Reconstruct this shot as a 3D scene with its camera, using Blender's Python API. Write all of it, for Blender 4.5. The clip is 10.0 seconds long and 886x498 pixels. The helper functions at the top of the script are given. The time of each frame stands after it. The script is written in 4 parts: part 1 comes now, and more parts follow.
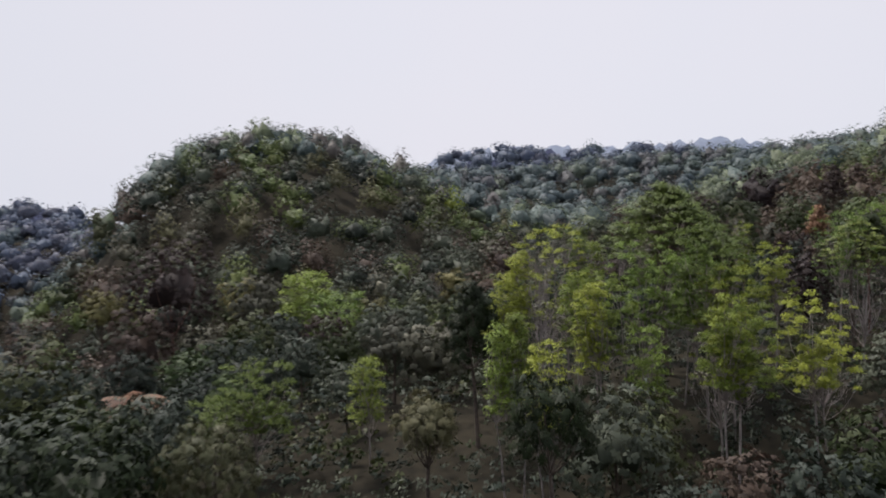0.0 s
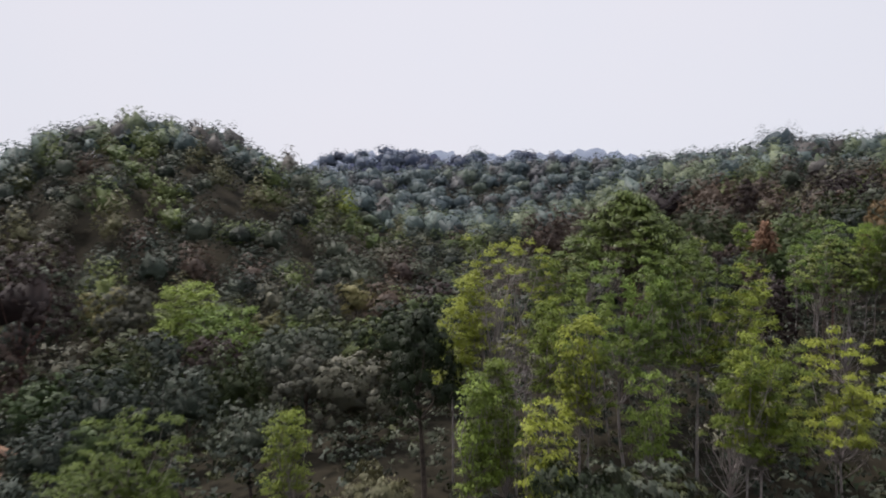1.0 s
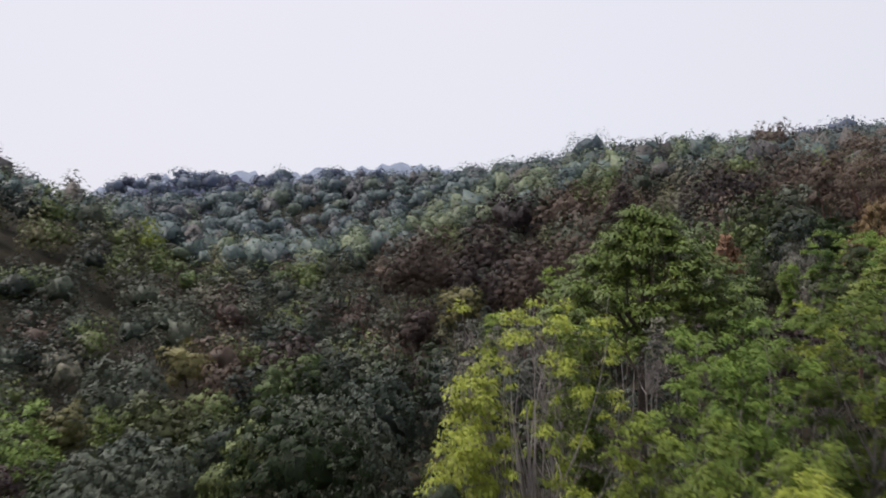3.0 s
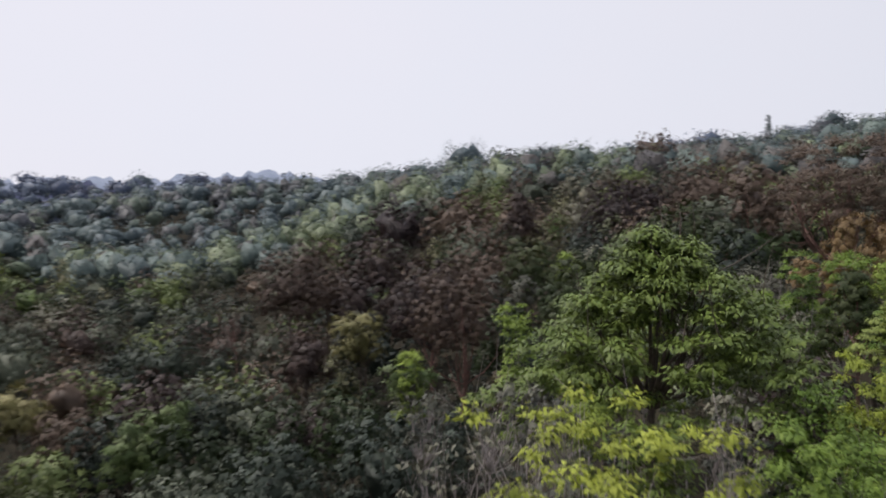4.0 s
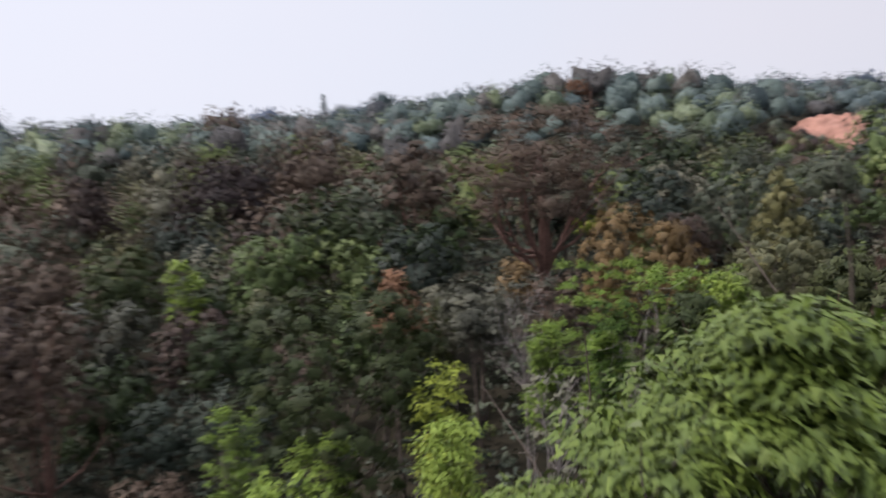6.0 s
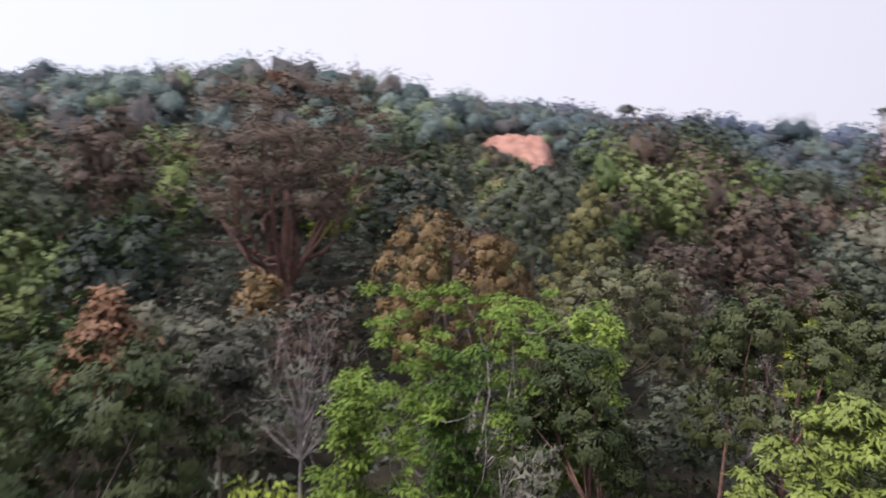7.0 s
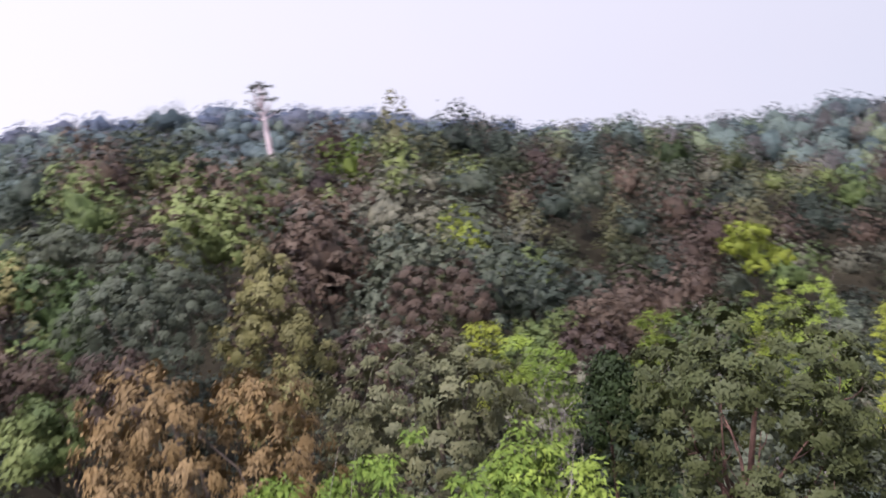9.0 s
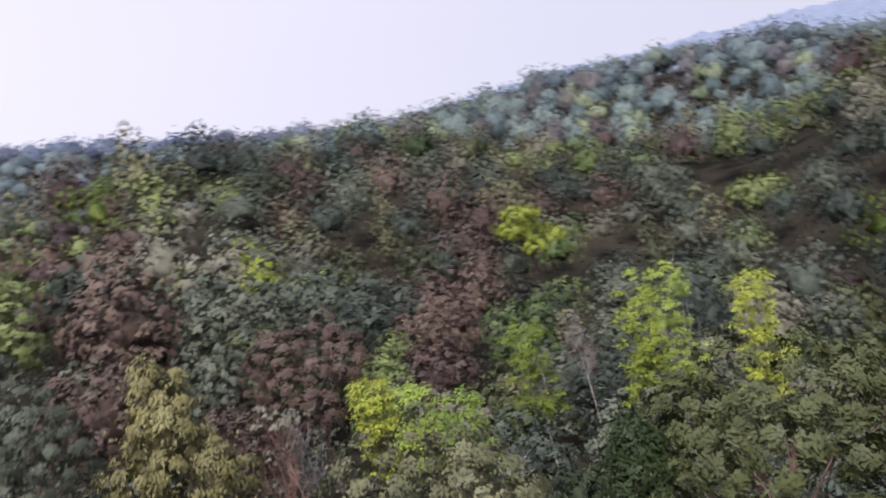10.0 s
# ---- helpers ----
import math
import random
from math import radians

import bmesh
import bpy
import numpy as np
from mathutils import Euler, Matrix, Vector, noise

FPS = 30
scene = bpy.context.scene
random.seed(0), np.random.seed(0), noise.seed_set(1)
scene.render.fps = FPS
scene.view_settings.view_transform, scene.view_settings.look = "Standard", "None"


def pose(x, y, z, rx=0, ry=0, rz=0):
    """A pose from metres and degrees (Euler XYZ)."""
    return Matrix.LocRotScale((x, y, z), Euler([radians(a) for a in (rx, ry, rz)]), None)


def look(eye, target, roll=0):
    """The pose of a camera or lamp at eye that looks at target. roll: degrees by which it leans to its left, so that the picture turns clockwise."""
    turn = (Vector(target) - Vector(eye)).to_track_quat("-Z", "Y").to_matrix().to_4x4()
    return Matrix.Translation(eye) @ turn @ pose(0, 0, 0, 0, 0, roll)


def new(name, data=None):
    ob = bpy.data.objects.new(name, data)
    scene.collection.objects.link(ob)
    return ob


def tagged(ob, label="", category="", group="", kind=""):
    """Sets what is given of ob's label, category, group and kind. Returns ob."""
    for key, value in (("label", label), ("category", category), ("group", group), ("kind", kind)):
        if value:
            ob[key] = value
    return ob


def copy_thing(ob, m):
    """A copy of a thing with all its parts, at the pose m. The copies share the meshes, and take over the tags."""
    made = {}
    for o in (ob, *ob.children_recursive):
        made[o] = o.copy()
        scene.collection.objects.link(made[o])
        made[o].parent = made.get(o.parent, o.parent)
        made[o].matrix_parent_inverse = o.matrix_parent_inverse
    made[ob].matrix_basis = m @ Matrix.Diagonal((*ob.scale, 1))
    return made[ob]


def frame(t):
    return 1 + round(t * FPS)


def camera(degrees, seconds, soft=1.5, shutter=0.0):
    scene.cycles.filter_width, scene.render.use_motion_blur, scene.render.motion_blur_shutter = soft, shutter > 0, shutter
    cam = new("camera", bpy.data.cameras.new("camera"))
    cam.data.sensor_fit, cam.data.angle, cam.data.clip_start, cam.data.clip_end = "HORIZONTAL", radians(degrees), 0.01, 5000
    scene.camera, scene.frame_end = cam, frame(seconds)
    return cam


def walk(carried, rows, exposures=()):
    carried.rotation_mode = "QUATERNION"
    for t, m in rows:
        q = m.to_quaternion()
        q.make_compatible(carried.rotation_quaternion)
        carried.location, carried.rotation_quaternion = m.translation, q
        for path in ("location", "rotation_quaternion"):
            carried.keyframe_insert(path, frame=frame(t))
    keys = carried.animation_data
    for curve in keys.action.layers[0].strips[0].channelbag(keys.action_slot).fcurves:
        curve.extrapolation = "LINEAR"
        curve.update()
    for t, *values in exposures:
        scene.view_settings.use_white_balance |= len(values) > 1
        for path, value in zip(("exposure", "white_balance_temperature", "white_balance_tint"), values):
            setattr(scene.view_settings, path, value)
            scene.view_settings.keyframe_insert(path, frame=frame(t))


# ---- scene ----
cam = camera(55.07, 10.0, soft=1.8, shutter=0.45)
PATH = [
    (0, (0.34, 0.82, 0.02), (0.328, 2.810, -0.139), -2.11),
    (0.5, (-1.54, 6.64, -0.02), (-1.415, 8.626, -0.187), -1.35),
    (1, (-3.00, 12.57, -0.07), (-2.722, 14.544, -0.226), -0.27),
    (1.5, (-4.03, 18.15, -0.09), (-3.627, 20.107, -0.232), -0.25),
    (2, (-4.85, 23.54, 0.02), (-4.323, 25.468, -0.114), -1.47),
    (2.5, (-5.25, 29.31, 0.21), (-4.617, 31.197, 0.076), -2.63),
    (3, (-4.85, 35.73, 0.33), (-4.125, 37.586, 0.201), -2.97),
    (3.5, (-3.87, 41.95, 0.46), (-3.026, 43.762, 0.333), -2.70),
    (4, (-2.56, 47.48, 0.62), (-1.556, 49.203, 0.496), -2.58),
    (4.5, (-0.80, 52.79, 0.76), (0.391, 54.393, 0.627), -3.02),
    (5, (1.20, 58.05, 1.02), (2.567, 59.506, 0.871), -3.81),
    (5.5, (3.40, 62.59, 1.28), (4.944, 63.846, 1.107), -4.09),
    (6, (7.07, 66.90, 1.17), (8.793, 67.890, 0.947), -2.78),
    (6.5, (11.85, 71.17, 0.69), (13.732, 71.800, 0.464), 1.71),
    (7, (15.67, 74.56, 0.43), (17.643, 74.834, 0.206), 2.77),
    (7.5, (18.50, 77.06, 0.60), (20.483, 76.987, 0.379), -0.42),
    (8, (21.50, 79.19, 1.12), (23.444, 78.784, 0.889), -3.37),
    (8.5, (24.45, 80.97, 1.80), (26.294, 80.241, 1.539), -5.67),
    (9, (27.23, 82.43, 2.67), (28.913, 81.389, 2.351), -9.15),
    (9.5, (29.99, 83.48, 3.80), (31.477, 82.197, 3.428), -12.33),
    (10, (33.16, 83.92, 5.06), (34.418, 82.439, 4.603), -15.86),
]
walk(cam, [(t, look(eye, target, roll)) for t, eye, target, roll in PATH],
     exposures=[(0.0, 0.0, 6350, 14), (2.0, 0.05, 6350, 14), (5.5, 0.12, 6250, 14), (7.0, 0.43, 6120, 18), (10.0, 0.64, 6030, 22)])

# ---------------------------------------------------------------- sky and light
SUN_UP, SUN_ROUND = radians(58), radians(328)
world = bpy.data.worlds.new("overcast_sky")
scene.world = world
world.use_nodes = True
wn, wl = world.node_tree.nodes, world.node_tree.links
wn.clear()
w_out = wn.new("ShaderNodeOutputWorld")
w_bg = wn.new("ShaderNodeBackground")
w_sky = wn.new("ShaderNodeTexSky")
w_sky.sky_type, w_sky.sun_disc = "NISHITA", False
w_sky.sun_elevation, w_sky.sun_rotation = SUN_UP, SUN_ROUND
w_sky.air_density, w_sky.dust_density, w_sky.ozone_density = 1.0, 4.0, 1.0
w_scale = wn.new("ShaderNodeVectorMath")
w_scale.operation = "SCALE"
w_scale.inputs["Scale"].default_value = 0.10
w_cloud = wn.new("ShaderNodeTexNoise")
w_cloud.inputs["Scale"].default_value, w_cloud.inputs["Detail"].default_value = 1.6, 3.0
w_ramp = wn.new("ShaderNodeValToRGB")
w_ramp.color_ramp.elements[0].position, w_ramp.color_ramp.elements[0].color = 0.35, (0.766, 0.792, 0.846, 1)
w_ramp.color_ramp.elements[1].position, w_ramp.color_ramp.elements[1].color = 0.68, (0.808, 0.799, 0.838, 1)
w_mix = wn.new("ShaderNodeMix")
w_mix.data_type = "RGBA"
w_mix.inputs[0].default_value = 0.97
wl.new(w_sky.outputs[0], w_scale.inputs[0])
wl.new(w_cloud.outputs["Fac"], w_ramp.inputs[0])
wl.new(w_scale.outputs[0], w_mix.inputs[6])
wl.new(w_ramp.outputs[0], w_mix.inputs[7])
w_dir = wn.new("ShaderNodeTexCoord")
w_part = wn.new("ShaderNodeSeparateXYZ")
w_high = wn.new("ShaderNodeMapRange")
w_high.interpolation_type = "SMOOTHSTEP"
w_high.inputs["From Min"].default_value, w_high.inputs["From Max"].default_value = 0.35, 0.9
w_top = wn.new("ShaderNodeMix")
w_top.data_type = "RGBA"
w_top.inputs[7].default_value = (1.50, 1.58, 1.75, 1)
wl.new(w_dir.outputs["Generated"], w_part.inputs[0])
wl.new(w_part.outputs["Z"], w_high.inputs["Value"])
wl.new(w_high.outputs[0], w_top.inputs[0])
wl.new(w_mix.outputs[2], w_top.inputs[6])
w_dot = wn.new("ShaderNodeVectorMath")
w_dot.operation = "DOT_PRODUCT"
w_dot.inputs[1].default_value = (math.sin(radians(10)), math.cos(radians(10)), 0.0)
w_fall = wn.new("ShaderNodeMapRange")
w_fall.inputs["From Min"].default_value, w_fall.inputs["From Max"].default_value = -1.0, 1.0
w_fall.inputs["To Min"].default_value, w_fall.inputs["To Max"].default_value = 0.61, 1.0
w_dim = wn.new("ShaderNodeVectorMath")
w_dim.operation = "SCALE"
wl.new(w_dir.outputs["Generated"], w_dot.inputs[0])
wl.new(w_dir.outputs["Generated"], w_cloud.inputs["Vector"])
wl.new(w_dot.outputs["Value"], w_fall.inputs["Value"])
wl.new(w_top.outputs[2], w_dim.inputs[0])
wl.new(w_fall.outputs[0], w_dim.inputs["Scale"])
wl.new(w_dim.outputs[0], w_bg.inputs["Color"])
wl.new(w_bg.outputs[0], w_out.inputs[0])

sun = new("sun", bpy.data.lights.new("sun", "SUN"))
sun.data.energy, sun.data.angle, sun.data.color = 4.2, radians(9), (1.0, 0.94, 0.86)
sun_way = Vector((math.sin(SUN_ROUND) * math.cos(SUN_UP), math.cos(SUN_ROUND) * math.cos(SUN_UP), math.sin(SUN_UP)))
sun.matrix_world = look(sun_way * 400, (0, 0, 0))

# ---------------------------------------------------------------- materials
def leaf_material(name, dark, mid, light, rough=0.6, glow=0.12):
    """Foliage: colour by leaf, by tree (the tint attribute or the object's own random number) and by a slow patchiness."""
    m = bpy.data.materials.new(name)
    m.use_nodes = True
    n, l = m.node_tree.nodes, m.node_tree.links
    n.clear()
    out = n.new("ShaderNodeOutputMaterial")
    geo = n.new("ShaderNodeNewGeometry")
    info = n.new("ShaderNodeObjectInfo")
    tint = n.new("ShaderNodeAttribute")
    tint.attribute_name = "tint"
    add = n.new("ShaderNodeMath")
    add.operation = "MULTIPLY_ADD"
    add.inputs[1].default_value = 0.14
    l.new(geo.outputs["Random Per Island"], add.inputs[0])
    tree = n.new("ShaderNodeMath")
    tree.operation = "ADD"
    l.new(info.outputs["Random"], tree.inputs[0])
    l.new(tint.outputs["Fac"], tree.inputs[1])
    frac = n.new("ShaderNodeMath")
    frac.operation = "PINGPONG"
    frac.inputs[1].default_value = 1.0
    l.new(tree.outputs[0], frac.inputs[0])
    half = n.new("ShaderNodeMath")
    half.operation = "MULTIPLY"
    half.inputs[1].default_value = 0.86
    l.new(frac.outputs[0], half.inputs[0])
    l.new(half.outputs[0], add.inputs[2])
    ramp = n.new("ShaderNodeValToRGB")
    e = ramp.color_ramp.elements
    e[0].position, e[0].color = 0.12, (*dark, 1)
    e[1].position, e[1].color = 0.92, (*light, 1)
    middle = ramp.color_ramp.elements.new(0.5)
    middle.color = (*mid, 1)
    l.new(add.outputs[0], ramp.inputs[0])
    grain = n.new("ShaderNodeTexNoise")
    grain.inputs["Scale"].default_value, grain.inputs["Detail"].default_value = 0.9, 4.0
    l.new(geo.outputs["Position"], grain.inputs["Vector"])
    hsv = n.new("ShaderNodeHueSaturation")
    vary = n.new("ShaderNodeMapRange")
    vary.inputs["From Min"].default_value, vary.inputs["From Max"].default_value = 0.3, 0.7
    vary.inputs["To Min"].default_value, vary.inputs["To Max"].default_value = 0.72, 1.28
    l.new(grain.outputs["Fac"], vary.inputs["Value"])
    l.new(vary.outputs[0], hsv.inputs["Value"])
    l.new(ramp.outputs[0], hsv.inputs["Color"])
    face = n.new("ShaderNodeBsdfPrincipled")
    face.inputs["Roughness"].default_value = rough
    face.inputs["Specular IOR Level"].default_value = 0.18
    l.new(hsv.outputs[0], face.inputs["Base Color"])
    thin = n.new("ShaderNodeBsdfTranslucent")
    l.new(hsv.outputs[0], thin.inputs["Color"])
    mix = n.new("ShaderNodeMixShader")
    mix.inputs[0].default_value = glow
    l.new(face.outputs[0], mix.inputs[1])
    l.new(thin.outputs[0], mix.inputs[2])
    l.new(mix.outputs[0], out.inputs[0])
    return m


def rough_material(name, dark, light, scale, rough=0.9, bump=0.4):
    """Bark, soil and litter: two noises and a bump."""
    m = bpy.data.materials.new(name)
    m.use_nodes = True
    n, l = m.node_tree.nodes, m.node_tree.links
    face = n["Principled BSDF"]
    geo = n.new("ShaderNodeNewGeometry")
    fine, broad = n.new("ShaderNodeTexNoise"), n.new("ShaderNodeTexNoise")
    fine.inputs["Scale"].default_value, fine.inputs["Detail"].default_value = scale, 5.0
    broad.inputs["Scale"].default_value, broad.inputs["Detail"].default_value = scale * 0.12, 3.0
    l.new(geo.outputs["Position"], fine.inputs["Vector"])
    l.new(geo.outputs["Position"], broad.inputs["Vector"])
    both = n.new("ShaderNodeMath")
    both.operation = "MULTIPLY_ADD"
    both.inputs[1].default_value = 0.5
    l.new(fine.outputs["Fac"], both.inputs[0])
    halved = n.new("ShaderNodeMath")
    halved.operation = "MULTIPLY"
    halved.inputs[1].default_value = 0.5
    l.new(broad.outputs["Fac"], halved.inputs[0])
    l.new(halved.outputs[0], both.inputs[2])
    ramp = n.new("ShaderNodeValToRGB")
    ramp.color_ramp.elements[0].position, ramp.color_ramp.elements[0].color = 0.35, (*dark, 1)
    ramp.color_ramp.elements[1].position, ramp.color_ramp.elements[1].color = 0.65, (*light, 1)
    l.new(both.outputs[0], ramp.inputs[0])
    l.new(ramp.outputs[0], face.inputs["Base Color"])
    face.inputs["Roughness"].default_value = rough
    dent = n.new("ShaderNodeBump")
    dent.inputs["Strength"].default_value, dent.inputs["Distance"].default_value = bump, 0.05
    l.new(fine.outputs["Fac"], dent.inputs["Height"])
    l.new(dent.outputs[0], face.inputs["Normal"])
    return m


LEAF = {
    "deep": leaf_material("deep_green_leaves", (0.016, 0.022, 0.016), (0.039, 0.050, 0.036), (0.079, 0.088, 0.058)),
    "green": leaf_material("green_leaves", (0.028, 0.047, 0.015), (0.067, 0.095, 0.031), (0.136, 0.161, 0.054)),
    "lime": leaf_material("lime_leaves", (0.058, 0.086, 0.013), (0.140, 0.179, 0.024), (0.261, 0.289, 0.041), glow=0.3),
    "fresh": leaf_material("fresh_green_leaves", (0.034, 0.065, 0.010), (0.090, 0.141, 0.022), (0.194, 0.250, 0.042), glow=0.25),
    "glossy": leaf_material("glossy_green_leaves", (0.031, 0.052, 0.011), (0.080, 0.112, 0.022), (0.163, 0.195, 0.041), rough=0.45),
    "brown": leaf_material("olive_brown_leaves", (0.017, 0.011, 0.012), (0.045, 0.030, 0.025), (0.091, 0.064, 0.045)),
    "olive": leaf_material("olive_leaves", (0.022, 0.028, 0.014), (0.059, 0.065, 0.031), (0.129, 0.122, 0.063)),
    "orange": leaf_material("tan_orange_leaves", (0.065, 0.045, 0.018), (0.157, 0.102, 0.044), (0.275, 0.182, 0.084)),
    "grey": leaf_material("grey_green_leaves", (0.032, 0.034, 0.026), (0.073, 0.073, 0.052), (0.131, 0.125, 0.087)),
    "rust": leaf_material("rust_red_leaves", (0.058, 0.026, 0.016), (0.119, 0.058, 0.032), (0.187, 0.101, 0.056)),
    # far, hazy, remote: distance haze mixed into the leaf colour, bluer further out
    "deep_far": leaf_material("haze_tinted_deep_leaves", (0.023, 0.035, 0.037), (0.058, 0.081, 0.079), (0.105, 0.134, 0.118)),
    "brown_far": leaf_material("haze_tinted_brown_leaves", (0.032, 0.031, 0.031), (0.067, 0.061, 0.059), (0.105, 0.095, 0.085)),
    "pale_far": leaf_material("haze_tinted_pale_leaves", (0.040, 0.056, 0.032), (0.083, 0.107, 0.063), (0.141, 0.166, 0.095)),
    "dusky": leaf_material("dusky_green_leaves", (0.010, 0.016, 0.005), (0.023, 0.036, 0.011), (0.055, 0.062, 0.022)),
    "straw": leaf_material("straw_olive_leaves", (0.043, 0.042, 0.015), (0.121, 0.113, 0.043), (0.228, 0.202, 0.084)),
    "deep_hazy": leaf_material("hazed_deep_leaves", (0.040, 0.057, 0.065), (0.062, 0.084, 0.090), (0.088, 0.113, 0.109)),
    "brown_hazy": leaf_material("hazed_brown_leaves", (0.044, 0.048, 0.057), (0.062, 0.065, 0.071), (0.083, 0.084, 0.083)),
    "pale_hazy": leaf_material("hazed_pale_leaves", (0.047, 0.064, 0.063), (0.069, 0.089, 0.078), (0.097, 0.118, 0.088)),
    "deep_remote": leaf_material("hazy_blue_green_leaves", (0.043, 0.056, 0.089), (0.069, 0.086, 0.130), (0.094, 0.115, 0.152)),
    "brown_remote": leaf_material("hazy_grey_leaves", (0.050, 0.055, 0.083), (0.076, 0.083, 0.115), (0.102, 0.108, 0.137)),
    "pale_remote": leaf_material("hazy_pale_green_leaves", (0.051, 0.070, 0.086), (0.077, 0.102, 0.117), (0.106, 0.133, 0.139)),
}
BARK = rough_material("brown_bark", (0.035, 0.026, 0.020), (0.120, 0.090, 0.070), 6.0)
BARK_RED = rough_material("reddish_bark", (0.080, 0.040, 0.032), (0.200, 0.110, 0.085), 6.0)
BARK_PALE = rough_material("pale_grey_bark", (0.160, 0.135, 0.126), (0.340, 0.296, 0.280), 6.0)
BARK_TALL = rough_material("whitish_pink_bark", (0.420, 0.330, 0.340), (0.640, 0.530, 0.540), 2.0)
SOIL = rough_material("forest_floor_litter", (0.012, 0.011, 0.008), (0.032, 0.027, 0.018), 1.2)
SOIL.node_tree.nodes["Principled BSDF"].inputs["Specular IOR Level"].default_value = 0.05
RED_EARTH = rough_material("bare_red_earth", (0.160, 0.068, 0.046), (0.370, 0.190, 0.140), 0.45)

# ---------------------------------------------------------------- the lie of the land
RINGS = (
    (0, 40, (6.9,)),
    (60, 42, (9.5, 15.1, -11.4, -1.6, 5.7, 6.5, -1.5, -26.5,)),
    (110, 42, (-29.7, 17.0, -16.0, 5.7, 3.3, -10.9, -6.8, -5.8, -7.3, 14.8, -2.5, 11.2, 23.1,)),
    (165, 48, (-20.6, 29.4, -4.2, 12.5, -0.3, 8.1, 38.4, -44.8, -4.3, -1.3, -1.1, 0.0, 35.3, -34.5, 15.9, -4.1,)),
    (230, 58, (4.8, -0.7, 16.7, -19.4, -4.2, 42.5, -70.0, -39.2, -3.1, -0.3, -0.2, -1.2, -14.8, -10.6, 13.7, -6.3, -1.6, 14.9,)),
    (310, 78, (2.4, 8.1, -5.0, 15.9, 11.3, 18.2, -81.4, -21.5, -3.1, -0.2, -0.2, -5.0, -5.5, 22.7, -4.0, -2.4, -8.0,)),
    (430, 110, (29.8, 29.9, 5.0, -5.2, 3.9, -9.1, -0.5, -0.5, -2.0, -56.1, -6.4, 35.0,)),
)
# x, y, spread along x, spread along y, height
FAR_HILLS = (
    (-247, 617, 65, 90, 76.3),
    (-167, 650, 65, 90, -110.0),
    (-93, 669, 65, 90, -45.9),
    (-18, 678, 65, 90, 66.1),
    (57, 679, 65, 90, 21.3),
    (133, 671, 65, 90, 23.2),
    (206, 653, 65, 90, 47.5),
    (277, 626, 65, 90, -27.2),
    (344, 591, 65, 90, 23.4),
    (-391, 914, 100, 140, -46.5),
    (-269, 964, 100, 140, -50.3),
    (-156, 993, 100, 140, -10.3),
    (-41, 1008, 100, 140, 104.8),
    (75, 1009, 100, 140, 39.3),
    (190, 996, 100, 140, 61.9),
    (303, 968, 100, 140, 89.7),
    (411, 928, 100, 140, 33.8),
    (514, 874, 100, 140, 66.6),
)
HUMPS = [(25 + R * math.cos(2 * math.pi * (k + 0.5 * (R % 3)) / len(up)), 60 + R * math.sin(2 * math.pi * (k + 0.5 * (R % 3)) / len(up)), s, s, h)
         for R, s, up in RINGS for k, h in enumerate(up)] + list(FAR_HILLS)
HUMPS = np.array(HUMPS, float)


def land(x, y):
    """Height of the ground at a place or at arrays of places."""
    x, y = np.asarray(x, float)[..., None], np.asarray(y, float)[..., None]
    z = (HUMPS[:, 4] * np.exp(-((x - HUMPS[:, 0]) ** 2) / (2 * HUMPS[:, 2] ** 2) - ((y - HUMPS[:, 1]) ** 2) / (2 * HUMPS[:, 3] ** 2))).sum(-1)
    far = np.hypot(x[..., 0] - 25, y[..., 0] - 60)
    out = np.clip((far - 350) / 650, 0, 1)
    return -22 + z - 95 * out * out * (3 - 2 * out) - 0.14 * np.maximum(0, far - 1750)


def mesh_object(name, verts, faces, material, parent=None, tints=None, smooth=False, normals=None):
    me = bpy.data.meshes.new(name)
    verts = np.asarray(verts, np.float32)
    k = len(faces[0]) if len(faces) else 4
    flat = np.asarray(faces, np.int32)
    me.vertices.add(len(verts))
    me.vertices.foreach_set("co", verts.ravel())
    me.loops.add(flat.size)
    me.loops.foreach_set("vertex_index", flat.ravel())
    me.polygons.add(len(flat))
    me.polygons.foreach_set("loop_start", np.arange(0, flat.size, k, dtype=np.int32))
    if tints is not None:
        a = me.attributes.new("tint", "FLOAT", "POINT")
        a.data.foreach_set("value", np.asarray(tints, np.float32))
    me.update(calc_edges=True)
    if smooth:
        me.polygons.foreach_set("use_smooth", np.ones(len(flat), bool))
    if normals is not None:
        me.polygons.foreach_set("use_smooth", np.ones(len(flat), bool))
        me.normals_split_custom_set_from_vertices(np.asarray(normals, np.float32))
    me.materials.append(material)
    ob = new(name, me)
    if parent:
        ob.parent = parent
    return ob


def build_ground():
    radii = np.r_[0.001, np.geomspace(3, 4200, 110)]
    angles = np.linspace(0, 2 * math.pi, 180, endpoint=False)
    R, A = np.meshgrid(radii, angles, indexing="ij")
    x, y = 25 + R * np.cos(A), 60 + R * np.sin(A)
    z = land(x, y) - 14 * np.clip((R - 520) / 100, 0, 1)
    v = np.stack([x, y, z], -1).reshape(-1, 3)
    i, j = np.meshgrid(np.arange(len(radii) - 1), np.arange(180), indexing="ij")
    a, b = i * 180 + j, i * 180 + (j + 1) % 180
    f = np.stack([a, a + 180, b + 180, b], -1).reshape(-1, 4)
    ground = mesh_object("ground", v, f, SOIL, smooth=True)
    tagged(ground, "dark leaf-littered forest floor over rolling hills", "ground", kind="structure")


build_ground()

# ---------------------------------------------------------------- trees
rng = np.random.default_rng(7)


